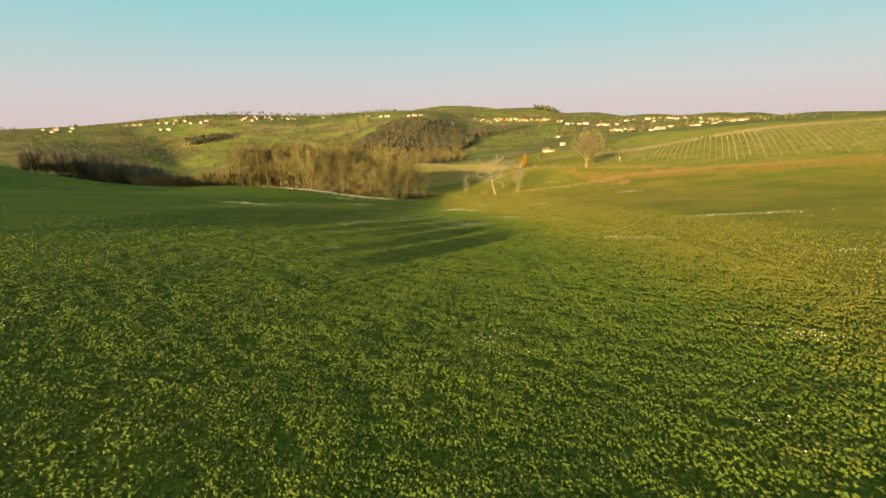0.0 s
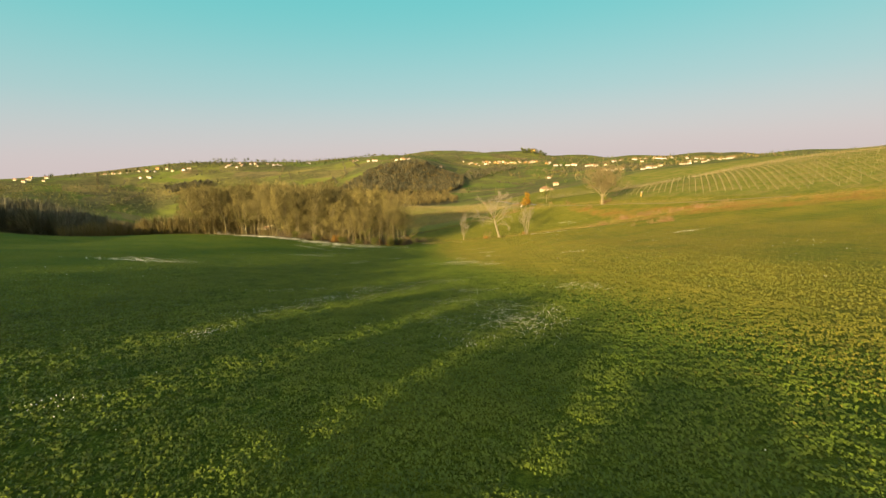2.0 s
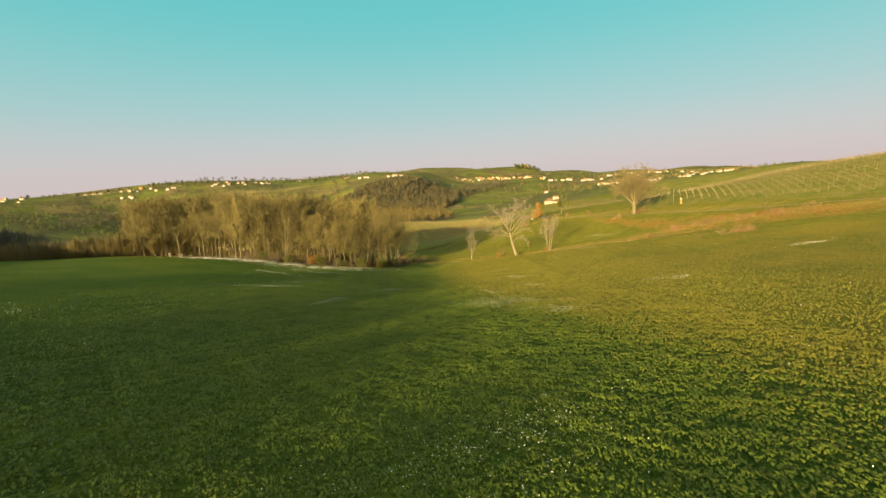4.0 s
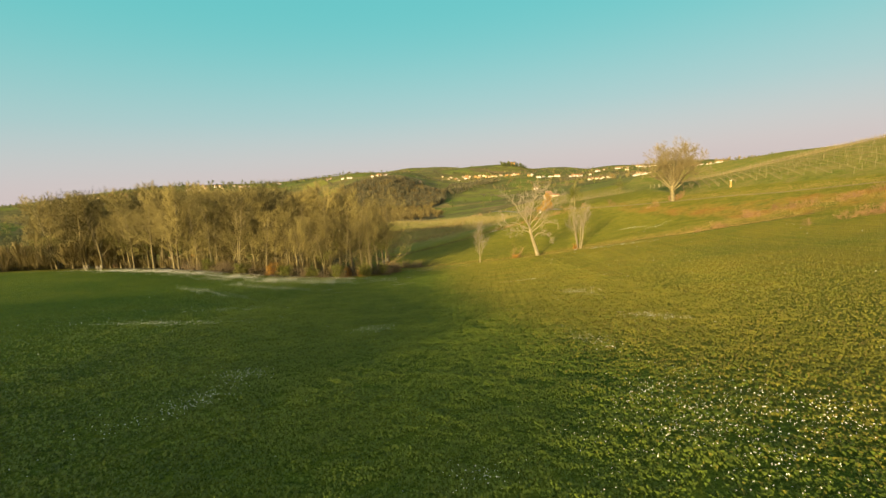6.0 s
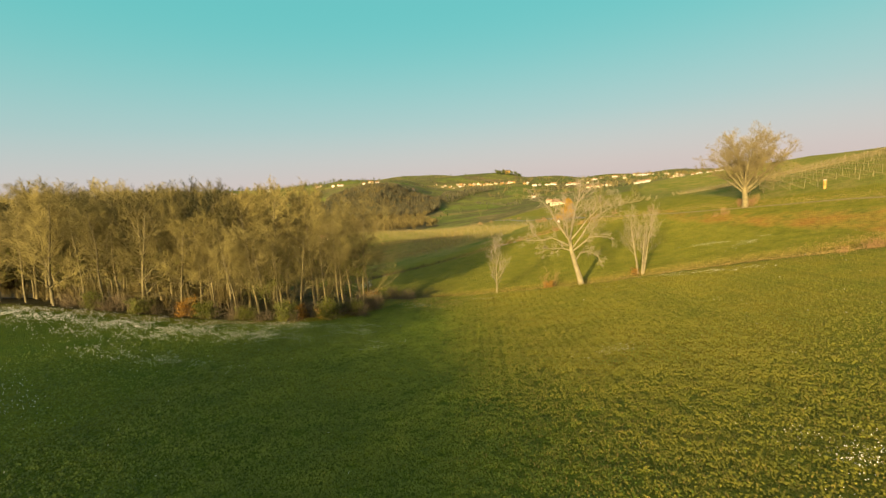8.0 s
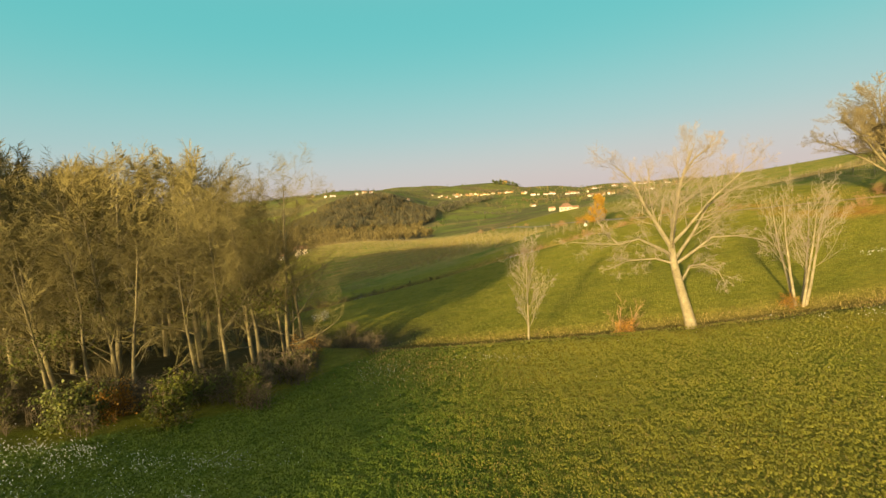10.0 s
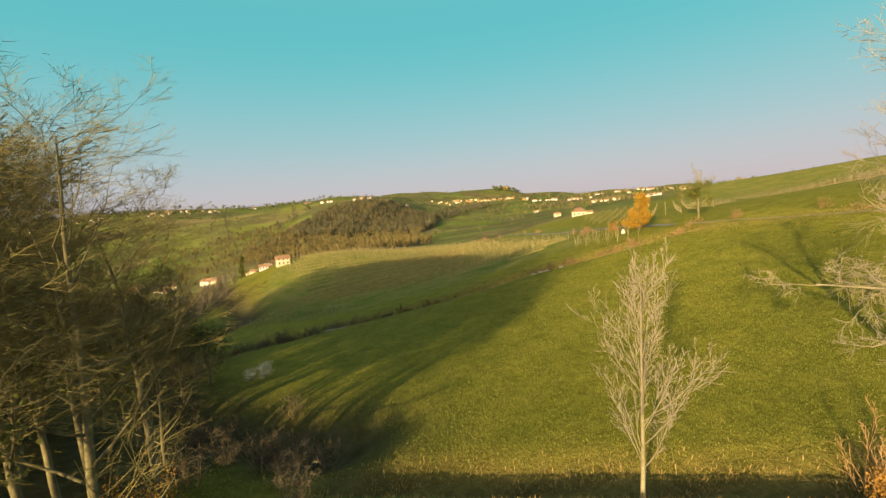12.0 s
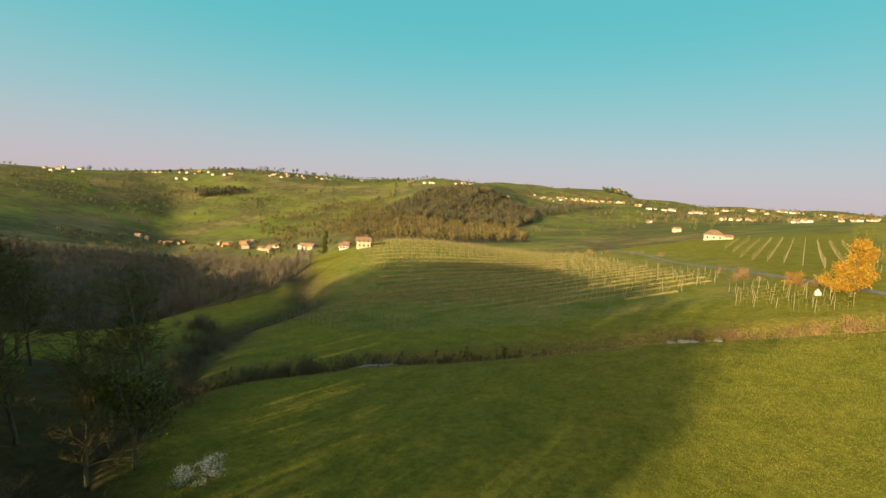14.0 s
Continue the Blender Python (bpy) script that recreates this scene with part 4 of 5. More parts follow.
CANE = two_tone("vine_cane", (0.10, 0.082, 0.032), (0.17, 0.135, 0.055), 0.6, random_tint=0.3)


STRIP = two_tone("vine_strip", (0.165, 0.14, 0.034), (0.25, 0.205, 0.06), 0.5, fine=5)


def box_mesh(name, sx, sy, sz, mat, bevel=0.0):
    bm = bmesh.new()
    bmesh.ops.create_cube(bm, size=1.0, matrix=Matrix.Translation((0, 0, sz / 2)) @ Matrix.Diagonal((sx, sy, sz, 1)))
    if bevel:
        bmesh.ops.bevel(bm, geom=bm.edges[:], offset=bevel, segments=1, affect="EDGES")
    me = bpy.data.meshes.new(name)
    bm.to_mesh(me)
    bm.free()
    me.materials.append(mat)
    return me


def post_mesh():
    bm = bmesh.new()
    bmesh.ops.create_cone(bm, cap_ends=True, segments=5, radius1=0.031, radius2=0.026, depth=1.8, matrix=Matrix.Translation((0, 0, 0.55)))
    me = bpy.data.meshes.new("post")
    bm.to_mesh(me)
    bm.free()
    me.materials.append(POST_WOOD)
    return me


POST = post_mesh()


def vine_rows(ring, azimuth, spacing, gap, seed, group, cane=1.0, strips=True, every=1, broad=1.0):
    rng = random.Random(seed)
    c, s = math.cos(radians(azimuth)), math.sin(radians(azimuth))     # along (s, c), across (c, -s)
    mx, my = sum(p[0] for p in ring) / len(ring), sum(p[1] for p in ring) / len(ring)
    shift = np.array([rng.random() for _ in range(121)])
    kk, nn = np.meshgrid(np.arange(-60, 61), np.arange(-50, 51), indexing="ij")
    u, v = kk * spacing, (nn + shift[:, None]) * gap
    xx, yy = mx + u * c + v * s, my - u * s + v * c
    zz, ins = ground_z(xx, yy), inside(xx, yy, ring)
    for k in range(121):
        run = [(xx[k, n], yy[k, n], zz[k, n]) for n in range(101) if ins[k, n]]
        if len(run) < 3:
            continue
        ox, oy, oz = run[0]
        row = thing("vine_row", "row of pruned vines on pale wooden posts", "vine row", group)
        row.location = (ox, oy, oz)
        verts, faces = [], []
        for i, (x, y, z) in enumerate(run):
            part("post", POST, row, m=Matrix.LocRotScale((x - ox, y - oy, z - oz), Euler((rng.gauss(0, 0.05), rng.gauss(0, 0.05), rng.uniform(0, 6))), (1, 1, rng.uniform(0.75, 1.05))))
            if i + 1 < len(run):
                x1, y1, z1 = run[i + 1]
                for j in range(int(gap / 0.9)):
                    f = (j + 0.5 + rng.uniform(-0.2, 0.2)) * 0.9 / gap
                    a = Vector((x + (x1 - x) * f - ox, y + (y1 - y) * f - oy, z + (z1 - z) * f - oz))
                    top = a + Vector((rng.gauss(0, 0.05), rng.gauss(0, 0.05), 0.5))
                    ribbon(verts, faces, [a, a.lerp(top, 0.5) + Vector((0.03, 0, 0)), top], 0.022 * cane)
                    for w in (-1, 1):
                        ribbon(verts, faces, [top, top + Vector((s * 0.3 * w, c * 0.3 * w, 0.12)), top + Vector((s * 0.5 * w, c * 0.5 * w, rng.uniform(0.1, 0.4)))], 0.014 * cane)
                for h in (0.5, 0.95):      # wires
                    ribbon(verts, faces, [Vector((x - ox, y - oy, z - oz + h)), Vector(((x + x1) / 2 - ox, (y + y1) / 2 - oy, (z + z1) / 2 - oz + h)), Vector((x1 - ox, y1 - oy, z1 - oz + h))], 0.006)
        verts_s, faces_s = [], []
        for (x, y, z), (x1, y1, z1) in zip(run, run[1:]):
            for j in range(4):
                f = j / 4
                px, py = x + (x1 - x) * f, y + (y1 - y) * f
                wide, high = rng.uniform(0.14, 0.28) * broad, rng.uniform(0.04, 0.12) * broad
                for o, h in ((-wide, -0.05), (0, high), (wide, -0.05)):
                    qx, qy = px + c * o, py - s * o
                    verts_s.append((qx - ox, qy - oy, z + (z1 - z) * f + h - oz))
                m = len(verts_s)
                if m > 3:
                    faces_s += [(m - 6, m - 5, m - 2, m - 3), (m - 5, m - 4, m - 1, m - 2)]
        if strips and k % every == 0:
            part("grass_strip", mesh_of("grass_strip", verts_s, faces_s, STRIP), row, "strawy grass strip under the vines")
        part("vines", mesh_of("vines", verts, faces, CANE), row, "pruned vine canes on wires")


vine_rows([(38, 188), (49, 173), (54, 160), (64, 141), (84, 130), (125, 118), (150, 160), (150, 240), (110, 300), (75, 300), (50, 235)], 22.5, 1.72, 7.0, 1, "vineyard rows on the hill", cane=1.3, every=2)
vine_rows([(-56, 250), (-40, 234), (-22, 226), (-6, 226), (2, 231), (5, 236), (4, 250), (-2, 275), (-10, 310), (-40, 335), (-80, 318), (-74, 282), (-62, 262)], 72, 2.1, 2.6, 2, "vineyard rows on the knoll", cane=1.3, every=2, broad=2.2)
vine_rows([(-68, 234), (-60, 222), (-40, 216), (-30, 217), (-38, 223), (-58, 236)], 75, 1.9, 3.0, 3, "vineyard rows by the stream", strips=False)
vine_rows([(0, 217), (6, 211), (8.5, 212), (9, 222), (5, 229), (1, 224)], 72, 1.6, 1.9, 4, "young vines by the oak", cane=0.8, strips=False)
vine_rows([(20, 232), (27, 226), (60, 270), (64, 310), (34, 318), (24, 300), (18, 265)], 25, 2.6, 4.0, 5, "vineyard rows by the road", cane=0.7, strips=False)


# ---------------------------------------------------------------- tracks
GRAVEL = two_tone("gravel_track", (0.17, 0.145, 0.055), (0.25, 0.205, 0.10), 1.2, fine=14)
ASPHALT = two_tone("asphalt", (0.13, 0.125, 0.115), (0.19, 0.18, 0.165), 0.8, fine=20)


def strip(name, label, line, wide, mat):
    pts = []
    for (x0, y0), (x1, y1) in zip(line, line[1:]):
        n = max(2, int(math.hypot(x1 - x0, y1 - y0) / 1.5))
        pts += [(x0 + (x1 - x0) * k / n, y0 + (y1 - y0) * k / n) for k in range(n)]
    pts.append(line[-1])
    verts, faces = [], []
    for k, (x, y) in enumerate(pts):
        a, b = pts[max(k - 1, 0)], pts[min(k + 1, len(pts) - 1)]
        d = Vector((b[0] - a[0], b[1] - a[1], 0)).normalized()
        for s in (-1, -0.4, 0.4, 1):
            px, py = x - d.y * s * wide / 2, y + d.x * s * wide / 2
            verts.append((px, py, gz(px, py) + 0.09))
        if k:
            i = 4 * k
            faces += [(i - 4 + j, i - 3 + j, i + 1 + j, i + j) for j in range(3)]
    thing(name, label, "track" if mat is GRAVEL else "road", kind="structure", data=mesh_of(name, verts, faces, mat, smooth_faces=True))


strip("track", "pale farm track along the grass bank", [(15, 212), (17, 207), (20, 199), (25, 190), (33, 178), (39, 169), (42.5, 161), (50, 149), (62, 134)], 0.7, GRAVEL)
strip("road", "narrow asphalt lane below the vineyard", [(14, 214), (12.4, 222), (11, 232), (9.5, 248), (6, 268), (4, 290), (-4, 330), (-2, 380)], 1.2, ASPHALT)


# ---------------------------------------------------------------- unseen trees added on the upper field edge to cast the shade across it
def build_shade_trees():
    rng, nrng = random.Random(77), np.random.default_rng(78)
    line = [(0.8, 38), (-0.4, 48), (-2.1, 55), (-6.3, 58.5), (-14.2, 61), (-15.4, 75), (-17.4, 86), (-17.4, 100), (-17.2, 114), (-19.0, 124), (-21, 128.5), (-26, 132), (-32, 134.4), (-39, 131.5), (-47, 129)]      # where the shade ends
    slope = math.tan(radians(SUN_EL))
    fx, fy = -math.sin(radians(SUN_AZ)), -math.cos(radians(SUN_AZ))
    kinds, tall = [], 17.0
    for k in range(3):
        ob = bare_tree("hedge_tree", 90 + k, 16.4, 0.14, dict(LIGHT, bare=(0.93, 0.1, 0.1), angle=(80, 50, 50), count=(7, 4, 3), ratio=(0.12, 0.5, 0.5)), BARK, TWIG, "unseen tall evergreen added to cast shade across the field", group="trees on the upper field edge")
        w, r, z = nrng.uniform(0, 6.28, 250), 1.9 * np.sqrt(nrng.random(250)), np.concatenate([nrng.uniform(-0.7, 0, 240), nrng.uniform(-4.5, -0.7, 10)])      # flat-topped, thin below
        leaves = leaf_quads(nrng, r * np.cos(w), r * np.sin(w), tall - 0.2 + z, 0.5, 1.2)
        part("foliage", quads_mesh("foliage", leaves, 4, IVY), ob)
        kinds.append(ob)
    n = 0

    def stand(hx, hy, top):
        nonlocal n
        ob = place(kinds[n % 3], hx, hy, rng.uniform(0, 6.28), first=n < 3)
        high = top - gz(hx, hy)      # the same crown on a bole of its own length
        for c in ob.children:
            c.matrix_local = Matrix.Diagonal((1, 1, high / tall, 1)) if c.name.startswith("trunk") else Matrix.Translation((0, 0, high - tall))
        n += 1

    depth = 8
    foot = [(x - fx * (y + depth) / fy, gz(x, y) + slope * (y + depth) / fy) for x, y in line][::-1]
    xs, zs = [f[0] for f in foot], [f[1] for f in foot]
    hx = xs[-1]
    while hx > xs[0]:
        hy = -depth + rng.uniform(-1.2, 1.2)
        stand(hx, hy, max(float(np.interp(hx, xs, zs)) + rng.uniform(-0.2, 0.3), gz(hx, hy) + 2.2))
        hx -= rng.uniform(1.2, 1.9) if hx < -48 else rng.uniform(3.5, 6.5)      # an open stretch, then a closed one
    for x, y in ((-20.5, 152), (-21.5, 157), (-22, 161), (-24.5, 158), (-23.5, 153), (-26, 160), (-26.5, 154.5)):      # taller unseen ones behind, added for the shade near the ditch
        d = (y + 22) / fy
        stand(x - fx * d, y - fy * d, gz(x, y) + slope * d)


build_shade_trees()


# ---------------------------------------------------------------- far woods and trees
FAR_BARE = leafy("far_bare_wood", (0.10, 0.08, 0.028), (0.165, 0.13, 0.046), 0.03, 0.1, 0.65)
FAR_DARK = leafy("far_dark_wood", (0.056, 0.058, 0.036), (0.115, 0.104, 0.056), 0.03, 0.1, 0.75)
# separate copy of the bare wood, its tone set for the shaded valley
VALLEY_SHADE_WOOD = leafy("valley_shade_wood", (0.12, 0.098, 0.064), (0.19, 0.152, 0.10), 0.02, 0.1, 0.45)
FAR_OLIVE = leafy("far_olive_scrub", (0.11, 0.11, 0.033), (0.18, 0.17, 0.055), 0.03, 0.1, 0.65)
FAR_GREEN = leafy("far_green_tree", (0.045, 0.06, 0.015), (0.09, 0.10, 0.025), 0.02, 0.1, 0.6)


def crowns(rng, x, y, size, twigs=30, thick=1.0):
    """Far bare trees: a fan of slender upright boughs each, ragged at the top."""
    n = len(x) * twigs
    x, y, size = np.repeat(x, twigs), np.repeat(y, twigs), np.repeat(size, twigs)
    g = np.stack([x, y, ground_z(x, y)], -1)
    yaw, lean, f = rng.uniform(0, 6.28, n), rng.uniform(0.0, 1.0, n), rng.uniform(0.0, 0.55, n)
    out = np.stack([np.cos(yaw), np.sin(yaw), 0 * yaw], -1)
    low = g + np.stack([0 * x, 0 * x, f * size], -1) + out * (lean * f * size * 0.25)[:, None]
    tip = g + np.stack([0 * x, 0 * x, size * rng.uniform(0.8, 1.03, n) * (0.7 + 0.3 * np.cos(lean * 1.6))], -1) + out * (lean * size * 0.55)[:, None]
    wide = np.stack([-np.sin(yaw + 0.7), np.cos(yaw + 0.7), 0.3 * np.sin(yaw)], -1) * (size * rng.uniform(0.018, 0.045, n) * thick)[:, None]
    mid = low * 0.4 + tip * 0.6
    return quads_mesh("far_wood", np.stack([low, mid + wide, tip, mid - wide], 1).reshape(-1, 3), 4, FAR_BARE)


def in_ring(rng, ring, count):
    xs, ys = [p[0] for p in ring], [p[1] for p in ring]
    x, y = rng.uniform(min(xs), max(xs), count * 4), rng.uniform(min(ys), max(ys), count * 4)
    k = inside(x, y, ring)
    return x[k][:count], y[k][:count]


def far_wood(name, label, ring, count, lo, hi, mat, seed, lobes=30, thick=1.0):
    rng = np.random.default_rng(seed)
    x, y = in_ring(rng, ring, count)
    me = crowns(rng, x, y, rng.uniform(lo, hi, len(x)), lobes, thick)
    me.materials[0] = mat
    thing(name, label, "wood", kind="stuff", data=me)


def build_far_woods():
    far_wood("spur_wood", "dark bare woodland covering a distant spur", [(-215, 640), (-205, 731), (-165, 775), (-108, 800), (-48, 790), (-46, 690), (-70, 620), (-130, 600)], 1500, 5, 10, FAR_DARK, 1, 44, 0.6)
    far_wood("lower_wood", "brown leafless woodland below a distant spur", SPUR, 1300, 4, 9, FAR_BARE, 2, 40, 0.6)
    far_wood("hillside_scrub", "brown scrub and bare trees on the far hillside", HILLSIDE, 1000, 2, 5.5, FAR_OLIVE, 3, 30, 0.7)
    far_wood("hillside_copse", "dark copse on the far hillside", [(-530, 700), (-480, 735), (-455, 715), (-500, 670)], 140, 6, 10, FAR_DARK, 4)
    far_wood("undergrowth", "tangle of bare saplings under the wood trees", [(-37, 150), (-44, 149), (-64, 151), (-84, 157), (-104, 161), (-106, 175), (-84, 184), (-64, 190), (-52, 184), (-46, 168)], 260, 1.4, 3.4, FAR_BARE, 14, 90, 0.14)
    far_wood("valley_wood", "dense dark bare woodland in the stream valley", VALLEY, 2600, 4, 7, VALLEY_SHADE_WOOD, 15, 60, 0.2)
    rim = np.random.default_rng(19)
    k, f = rim.integers(3, len(BROOK) - 1, 520), rim.random(520)
    p = np.array(BROOK)[k] + (np.array(BROOK)[k + 1] - np.array(BROOK)[k]) * f[:, None] + rim.normal(0, 0.9, (520, 2))
    me = crowns(rim, p[:, 0], p[:, 1], rim.uniform(0.3, 0.9, 520), 50, 0.35)
    thing("brook_brush", "low dark brush lining the brook", "brush", kind="stuff", data=me)
    far_wood("slope_scrub", "brown scrub on the slopes under the spur", [(-360, 600), (-330, 700), (-240, 740), (-230, 640), (-190, 520), (-250, 500)], 500, 3, 7, FAR_BARE, 16, 34, 0.7)
    far_wood("gully_wood", "dark trees filling a gully of the far hills", [(-60, 780), (-40, 880), (20, 960), (60, 940), (0, 840), (-30, 760)], 260, 4, 9, FAR_DARK, 17, 34, 0.7)
    lines = np.random.default_rng(18)
    xs, ys = [], []
    for k in range(46):      # hedge lines between far fields
        x0, y0, w, n = lines.uniform(-620, 320), lines.uniform(560, 1200), lines.choice([0.5, 2.0]) + lines.normal(0, 0.2), int(lines.uniform(18, 46))
        s = np.arange(n) * 3.4
        xs.append(x0 + s * math.cos(w) + lines.normal(0, 0.8, n))
        ys.append(y0 + s * math.sin(w) + lines.normal(0, 0.8, n))
    xs, ys = np.concatenate(xs), np.concatenate(ys)
    me = crowns(lines, xs, ys, lines.uniform(2, 6, len(xs)), 20)
    me.materials[0] = FAR_DARK
    thing("hedgerows", "dark hedge lines between the far fields", "hedge", kind="stuff", data=me)
    rng = random.Random(55)
    kinds = []
    for k in range(2):
        kinds.append(bare_tree("valley_tree", 120 + k, 7.0, 0.1, dict(LIGHT, bare=(0.08, 0.1, 0.1), count=(12, 7, 6), min_r=0.022), BRUSH, BRUSH, "dark leafless tree in the stream valley", group="trees of the stream valley"))
    spots = []
    ring = [(-215, 285), (-205, 335), (-150, 330), (-95, 285), (-80, 248), (-92, 236), (-150, 262)]
    while len(spots) < 85:
        x, y = rng.uniform(-215, -78), rng.uniform(235, 335)
        if inside(np.array(x), np.array(y), ring):
            spots.append((x, y))
    scatter(kinds, spots, rng, 0.6, 1.15)
    far_wood("valley_trees", "bare trees between the valley houses", [(-420, 400), (-400, 480), (-300, 520), (-160, 470), (-110, 400), (-100, 330), (-190, 380), (-300, 420)], 300, 2, 5, FAR_BARE, 6)
    far_wood("west_wood", "belt of dark bare trees beyond the field", WEST, 220, 8, 12.5, FAR_DARK, 7, 90, 0.22)
    far_wood("west_scrub", "brown scrub at the foot of the field", [(-86, 160), (-98, 152), (-138, 146), (-142, 178), (-96, 178)], 240, 3.6, 7, FAR_BARE, 8, 120, 0.16)
    far_wood("far_hedges", "hedges and single trees scattered over the far hills", [(-900, 480), (-700, 1100), (-300, 1400), (300, 1500), (700, 1200), (500, 480), (60, 480), (-120, 520)], 800, 3, 8, FAR_GREEN, 9, 16)
    far_wood("crest_trees", "dark trees along the distant skyline", [(-760, 690), (-720, 800), (-420, 985), (-260, 990), (-240, 930), (-440, 900), (-600, 760)], 150, 5, 11, FAR_GREEN, 10, 16)
    far_wood("knoll_trees", "dark trees round the village on the knoll", [(85, 1290), (85, 1345), (150, 1350), (150, 1290)], 60, 6, 12, FAR_GREEN, 11)
    far_wood("plain_trees", "trees among the houses of the far plain", [(60, 640), (-40, 1100), (140, 1240), (520, 1200), (420, 700), (160, 560)], 420, 4, 9, FAR_BARE, 12, 16)


build_far_woods()


# ---------------------------------------------------------------- houses
PLASTER = two_tone("plaster", (0.42, 0.36, 0.25), (0.58, 0.51, 0.38), 0.4, fine=3, random_tint=0.7)
OCHRE = two_tone("ochre_plaster", (0.40, 0.22, 0.06), (0.50, 0.30, 0.10), 0.4, fine=3)
WHITE_WALL = two_tone("white_plaster", (0.52, 0.49, 0.44), (0.66, 0.62, 0.56), 0.4, fine=3)
TILES = two_tone("roof_tile", (0.22, 0.12, 0.07), (0.32, 0.19, 0.11), 0.8, fine=5, random_tint=0.6)
GLASS_DARK = two_tone("window_pane", (0.03, 0.035, 0.04), (0.06, 0.065, 0.07), 2.0, rough=0.15, spec=0.5)


def roof_mesh(name, w, d, rise, eave, hip):
    bm = bmesh.new()
    a, b, r = w / 2 + eave, d / 2 + eave, max(w / 2 - hip, 0.3) + (eave if hip == 0 else 0)
    low = [bm.verts.new(p) for p in ((-a, -b, 0), (a, -b, 0), (a, b, 0), (-a, b, 0))]
    top = [bm.verts.new(p) for p in ((-r, 0, rise), (r, 0, rise))]
    under = [bm.verts.new((v.co.x, v.co.y, -0.2)) for v in low]
    for f in ((low[0], low[1], top[1], top[0]), (low[2], low[3], top[0], top[1]), (low[1], low[2], top[1]), (low[3], low[0], top[0]),
              (under[3], under[2], under[1], under[0])):
        bm.faces.new(f)
    for k in range(4):
        bm.faces.new((under[k], under[(k + 1) % 4], low[(k + 1) % 4], low[k]))
    me = bpy.data.meshes.new(name)
    bm.to_mesh(me)
    bm.free()
    me.materials.append(TILES)
    return me


def house(label, w, d, h, wall, hip=0.0, group="", wing=False, sides=True):
    ob = thing("house", label, "house", group)
    part("wall", box_mesh("wall", w, d, h + 3, wall), ob, m=Matrix.Translation((0, 0, -3)))
    part("roof", roof_mesh("roof", w, d, d * 0.36, 0.7, hip), ob, m=Matrix.Translation((0, 0, h)))
    part("chimney", box_mesh("chimney", 0.7, 0.7, 1.6, wall), ob, m=Matrix.Translation((w * 0.22, d * 0.12, h + d * 0.12)))
    pane = box_mesh("window", 1.1, 0.12, 1.4, GLASS_DARK)
    for z in ([1.0, 3.9] if h > 4.5 else [1.0]):
        for k in range(3 if sides else 2):
            part("window", pane, ob, m=Matrix.Translation((-w * 0.32 + k * w * 0.32, -d / 2 - 0.02, z)))
        if not sides:
            continue
        part("window", pane, ob, m=pose(w / 2 + 0.02, 0, z, 0, 0, 90))
        part("window", pane, ob, m=pose(-w / 2 - 0.02, 0, z, 0, 0, 90))
    if wing:
        part("wing", box_mesh("wing", w * 0.5, d * 0.8, h * 0.7 + 3, wall), ob, m=Matrix.Translation((w * 0.72, 0, -3)))
        part("wing_roof", roof_mesh("wing_roof", w * 0.5, d * 0.8, d * 0.18, 0.4, 0), ob, m=Matrix.Translation((w * 0.72, 0, h * 0.7)))
    return ob


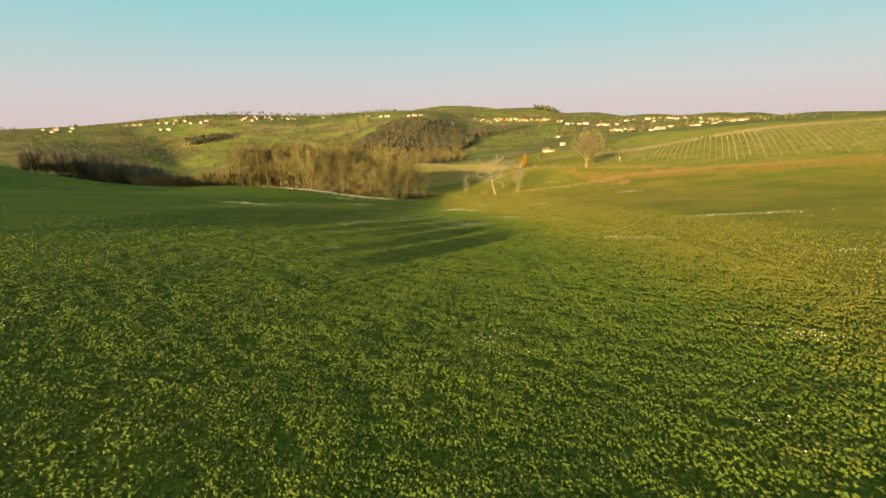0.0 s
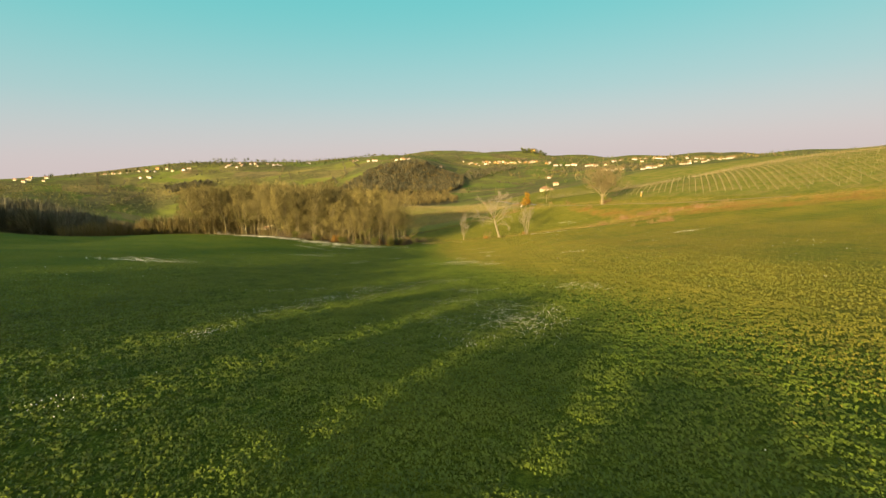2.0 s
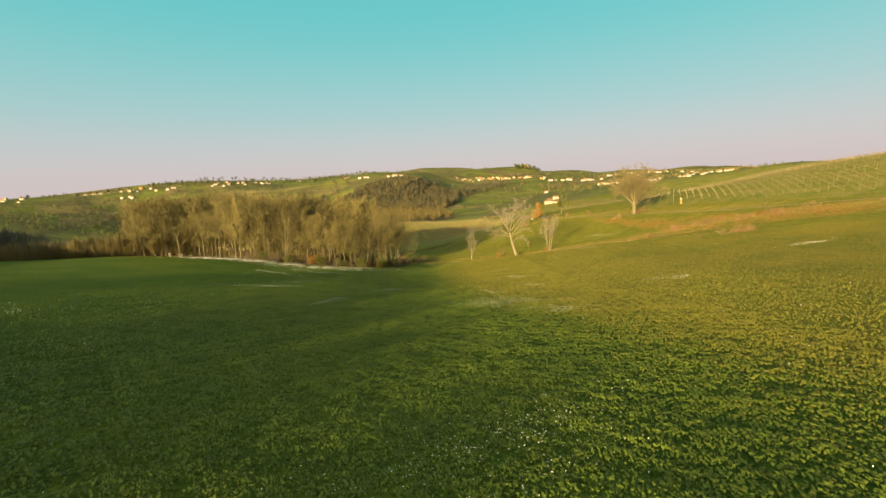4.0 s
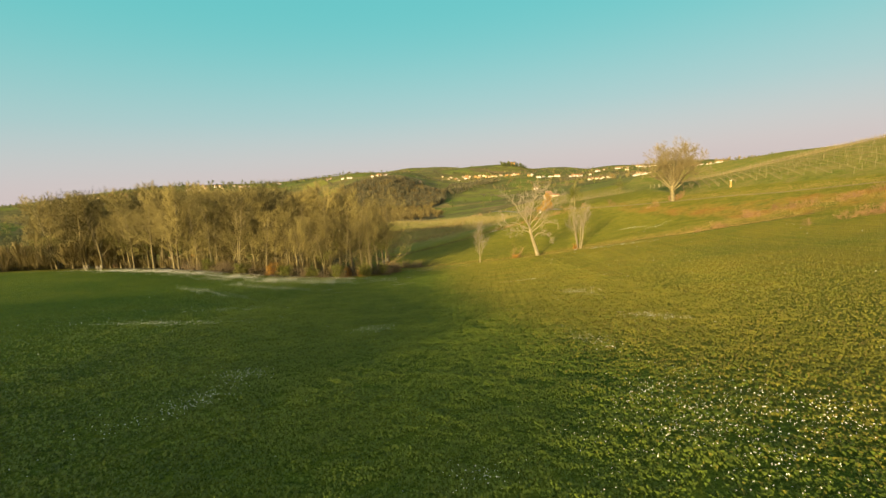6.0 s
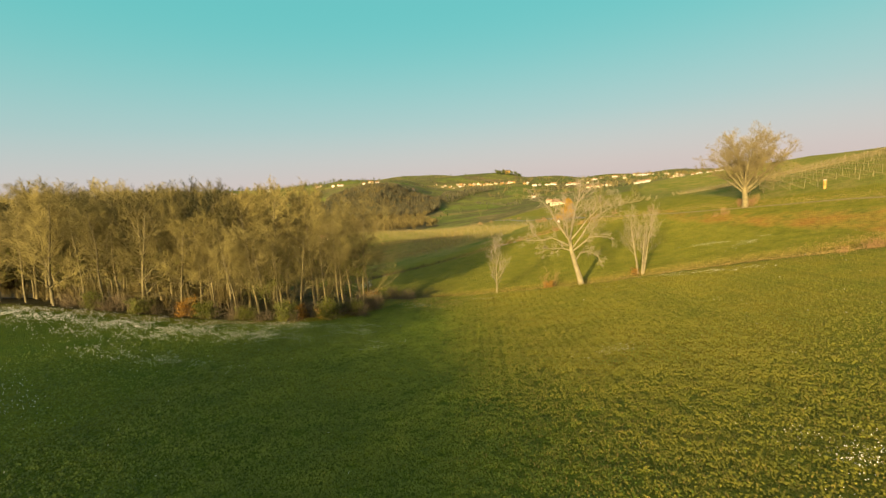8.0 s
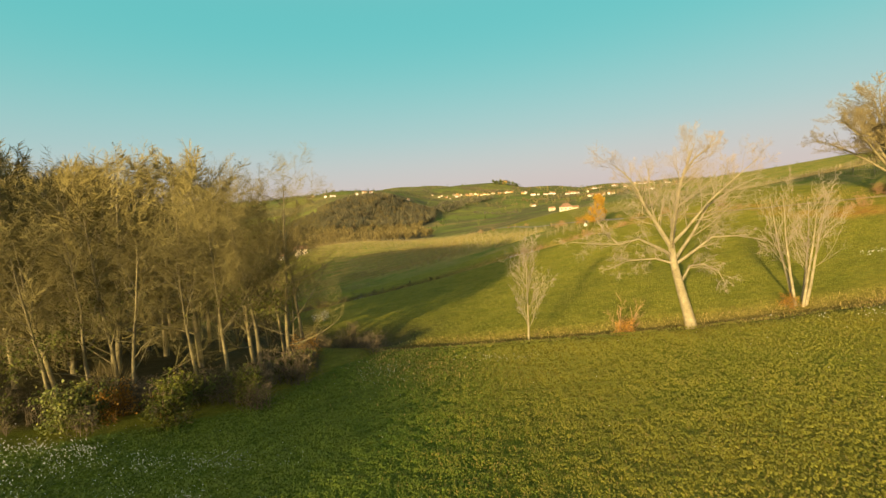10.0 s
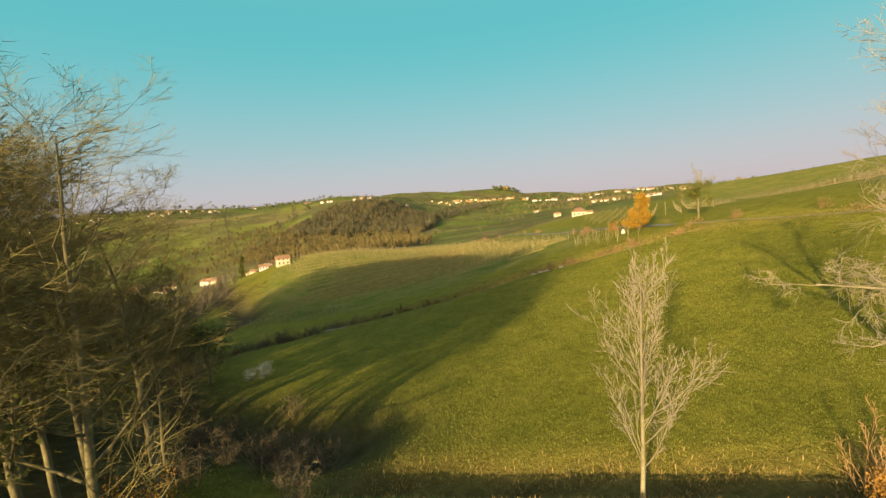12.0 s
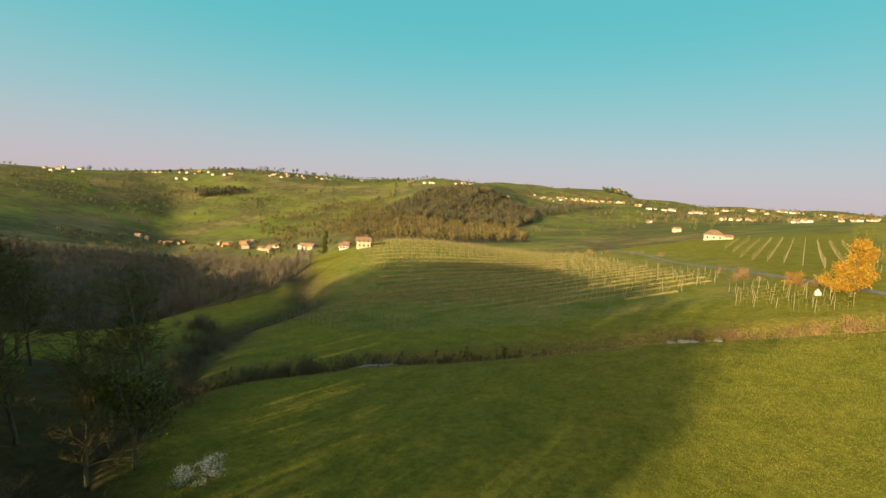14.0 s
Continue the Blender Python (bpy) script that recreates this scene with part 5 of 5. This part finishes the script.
def build_houses():
    rng = random.Random(9)
    kinds = [house("pale plastered two-storey house with a tiled roof", 12, 9, 6, PLASTER, 0, "hill village houses", sides=False),
             house("broad cream house with a hipped tiled roof", 14, 11, 6.2, PLASTER, 5, "hill village houses", sides=False),
             house("white plastered house with a tiled roof", 11, 9, 5.6, WHITE_WALL, 0, "hill village houses", sides=False),
             house("long low white farm shed with a tiled roof", 24, 12, 5.4, WHITE_WALL, 0, "hill village houses", sides=False),
             house("ochre plastered house with a tiled roof", 12, 9, 6, OCHRE, 0, "hill village houses", sides=False)]
    # from, to, how many, scatter, which kinds
    rows = [(-704, 620, -690, 662, 4, 8, "01"), (-692, 762, -650, 775, 4, 8, "01"), (-630, 780, -551, 800, 8, 8, "0124"), (-600, 742, -590, 748, 2, 6, "22"), (-512, 842, -438, 912, 13, 10, "0122"),
            (-404, 960, -396, 966, 2, 5, "2"), (-277, 887, -262, 880, 3, 6, "0"), (-230, 862, -220, 858, 2, 5, "02"), (-184, 838, -150, 830, 6, 6, "02"), (-97, 834, -90, 834, 1, 2, "0"),
            (-52, 1049, 40, 1130, 14, 14, "0024"), (20, 1120, 112, 1040, 18, 16, "0024"), (146, 1006, 180, 1015, 5, 6, "32"), (195, 985, 208, 940, 4, 8, "33"), (180, 785, 192, 735, 7, 12, "012"),
            (198, 668, 230, 690, 4, 14, "02")]
    more = [(220, 720, 420, 900, 12, 40, "0123"), (260, 980, 460, 1160, 14, 50, "0123"), (80, 716, 84, 722, 1, 2, "2"), (63, 514, 66, 516, 1, 1, "0"),
            (-403, 494, -385, 500, 2, 4, "04"), (-372, 492, -366, 512, 4, 4, "42"), (-310, 503, -300, 520, 5, 5, "401"), (-266, 492, -240, 478, 6, 6, "012"), (-206, 466, -190, 460, 3, 5, "03"),
            (-166, 436, -150, 440, 2, 5, "02"), (-165, 472, -158, 476, 1, 2, "0"), (-330, 510, -322, 515, 2, 4, "04")]
    used = set()
    for x0, y0, x1, y1, count, wide, which in rows + more:
        count = round(count * 1.4)
        for k in range(count):
            f = (k + 0.5) / count
            x, y = x0 + (x1 - x0) * f + rng.gauss(0, wide), y0 + (y1 - y0) * f + rng.gauss(0, wide)
            n = int(rng.choice(which))
            place(kinds[n], x, y, rng.gauss(0.1, 0.5), rng.uniform(0.26, 0.46), 0, first=n not in used)
            used.add(n)
    farm = house("yellow farmhouse with a tiled roof beside the vineyard", 9, 7, 4.6, PLASTER, 0)
    place(farm, -76.5, 289, 0.5, 0.45, 0, first=True)
    shed = house("small pale outbuilding by the farm", 7, 5, 3, WHITE_WALL, 0)
    place(shed, -84, 291, 0.4, 0.4, 0, first=True)
    villa = house("cream villa with an orange tiled roof above the vines", 11, 9, 3.4, PLASTER, 3.5, wing=True)
    place(villa, 31, 327, -0.25, 0.5, 0.0, first=True)
    castle = thing("castle", "ochre stone castle on the village knoll", "castle")
    part("keep", box_mesh("keep", 20, 14, 16, OCHRE), castle, m=Matrix.Translation((0, 0, -3)))
    part("tower", box_mesh("tower", 7, 7, 21, OCHRE), castle, m=Matrix.Translation((-9, 0, -3)))
    part("roof", roof_mesh("roof", 20, 14, 3, 0.5, 4), castle, m=Matrix.Translation((0, 0, 13)))
    castle.matrix_world = Matrix.LocRotScale((118, 1328, gz(118, 1328)), None, (0.5, 0.5, 0.5))


build_houses()


# ---------------------------------------------------------------- small things
def build_small_things():
    tent = bmesh.new()
    bmesh.ops.create_cone(tent, cap_ends=True, segments=4, radius1=0.75, radius2=0.06, depth=0.8)
    me = bpy.data.meshes.new("cover")
    tent.to_mesh(me)
    tent.free()
    me.materials.append(WHITE_WALL)
    x, y = 8.4, 219.4
    cover = thing("well_cover", "small white pointed cover beside the oak", "well cover")
    part("base", box_mesh("base", 1.0, 1.0, 0.7, WHITE_WALL, 0.03), cover)
    part("cap", me, cover, m=Matrix.Translation((0, 0, 1.1)))
    cover.matrix_world = Matrix.LocRotScale((x, y, gz(x, y) - 0.05), None, (0.5, 0.5, 0.5))
    marker = thing("marker_post", "stout yellowish marker post at the vineyard edge", "post")
    part("stem", box_mesh("stem", 0.28, 0.28, 1.5, OCHRE, 0.03), marker)
    part("cap", box_mesh("cap", 0.36, 0.36, 0.12, WHITE_WALL, 0.02), marker, m=Matrix.Translation((0, 0, 1.502)))
    marker.location = (44.1, 178.2, gz(44.1, 178.2) - 0.1)
    rng = random.Random(4)
    stone = bmesh.new()
    bmesh.ops.create_icosphere(stone, subdivisions=1, radius=0.5)
    for v in stone.verts:
        v.co *= rng.uniform(0.75, 1.2)
        v.co.z *= 0.6
    me = bpy.data.meshes.new("stone")
    stone.to_mesh(me)
    stone.free()
    me.materials.append(two_tone("stone", (0.20, 0.185, 0.16), (0.34, 0.31, 0.27), 2.0, fine=8, random_tint=0.5))
    for k in range(22):
        x = rng.uniform(-9, -4.5) if k < 12 else rng.uniform(-39, -34)
        y = (207.2 if k < 12 else 203.2) + rng.gauss(0, 0.5)
        ob = thing("stone", "pale rough stone on the brook bank", "stone", "stones on the brook bank", data=me)
        ob.matrix_world = Matrix.LocRotScale((x, y, gz(x, y) + 0.02), Euler((0, 0, rng.uniform(0, 6))), (rng.uniform(0.5, 1.1),) * 3)


build_small_things()


# ---------------------------------------------------------------- the plan above is in strides of 1.5 m: bring it to metres
STRIDE = Matrix.Diagonal((1.5, 1.5, 1.5, 1))
for ob in list(scene.objects):
    if ob.parent is None and ob.type in {"MESH", "EMPTY"}:
        ob.matrix_world = STRIDE @ ob.matrix_basis
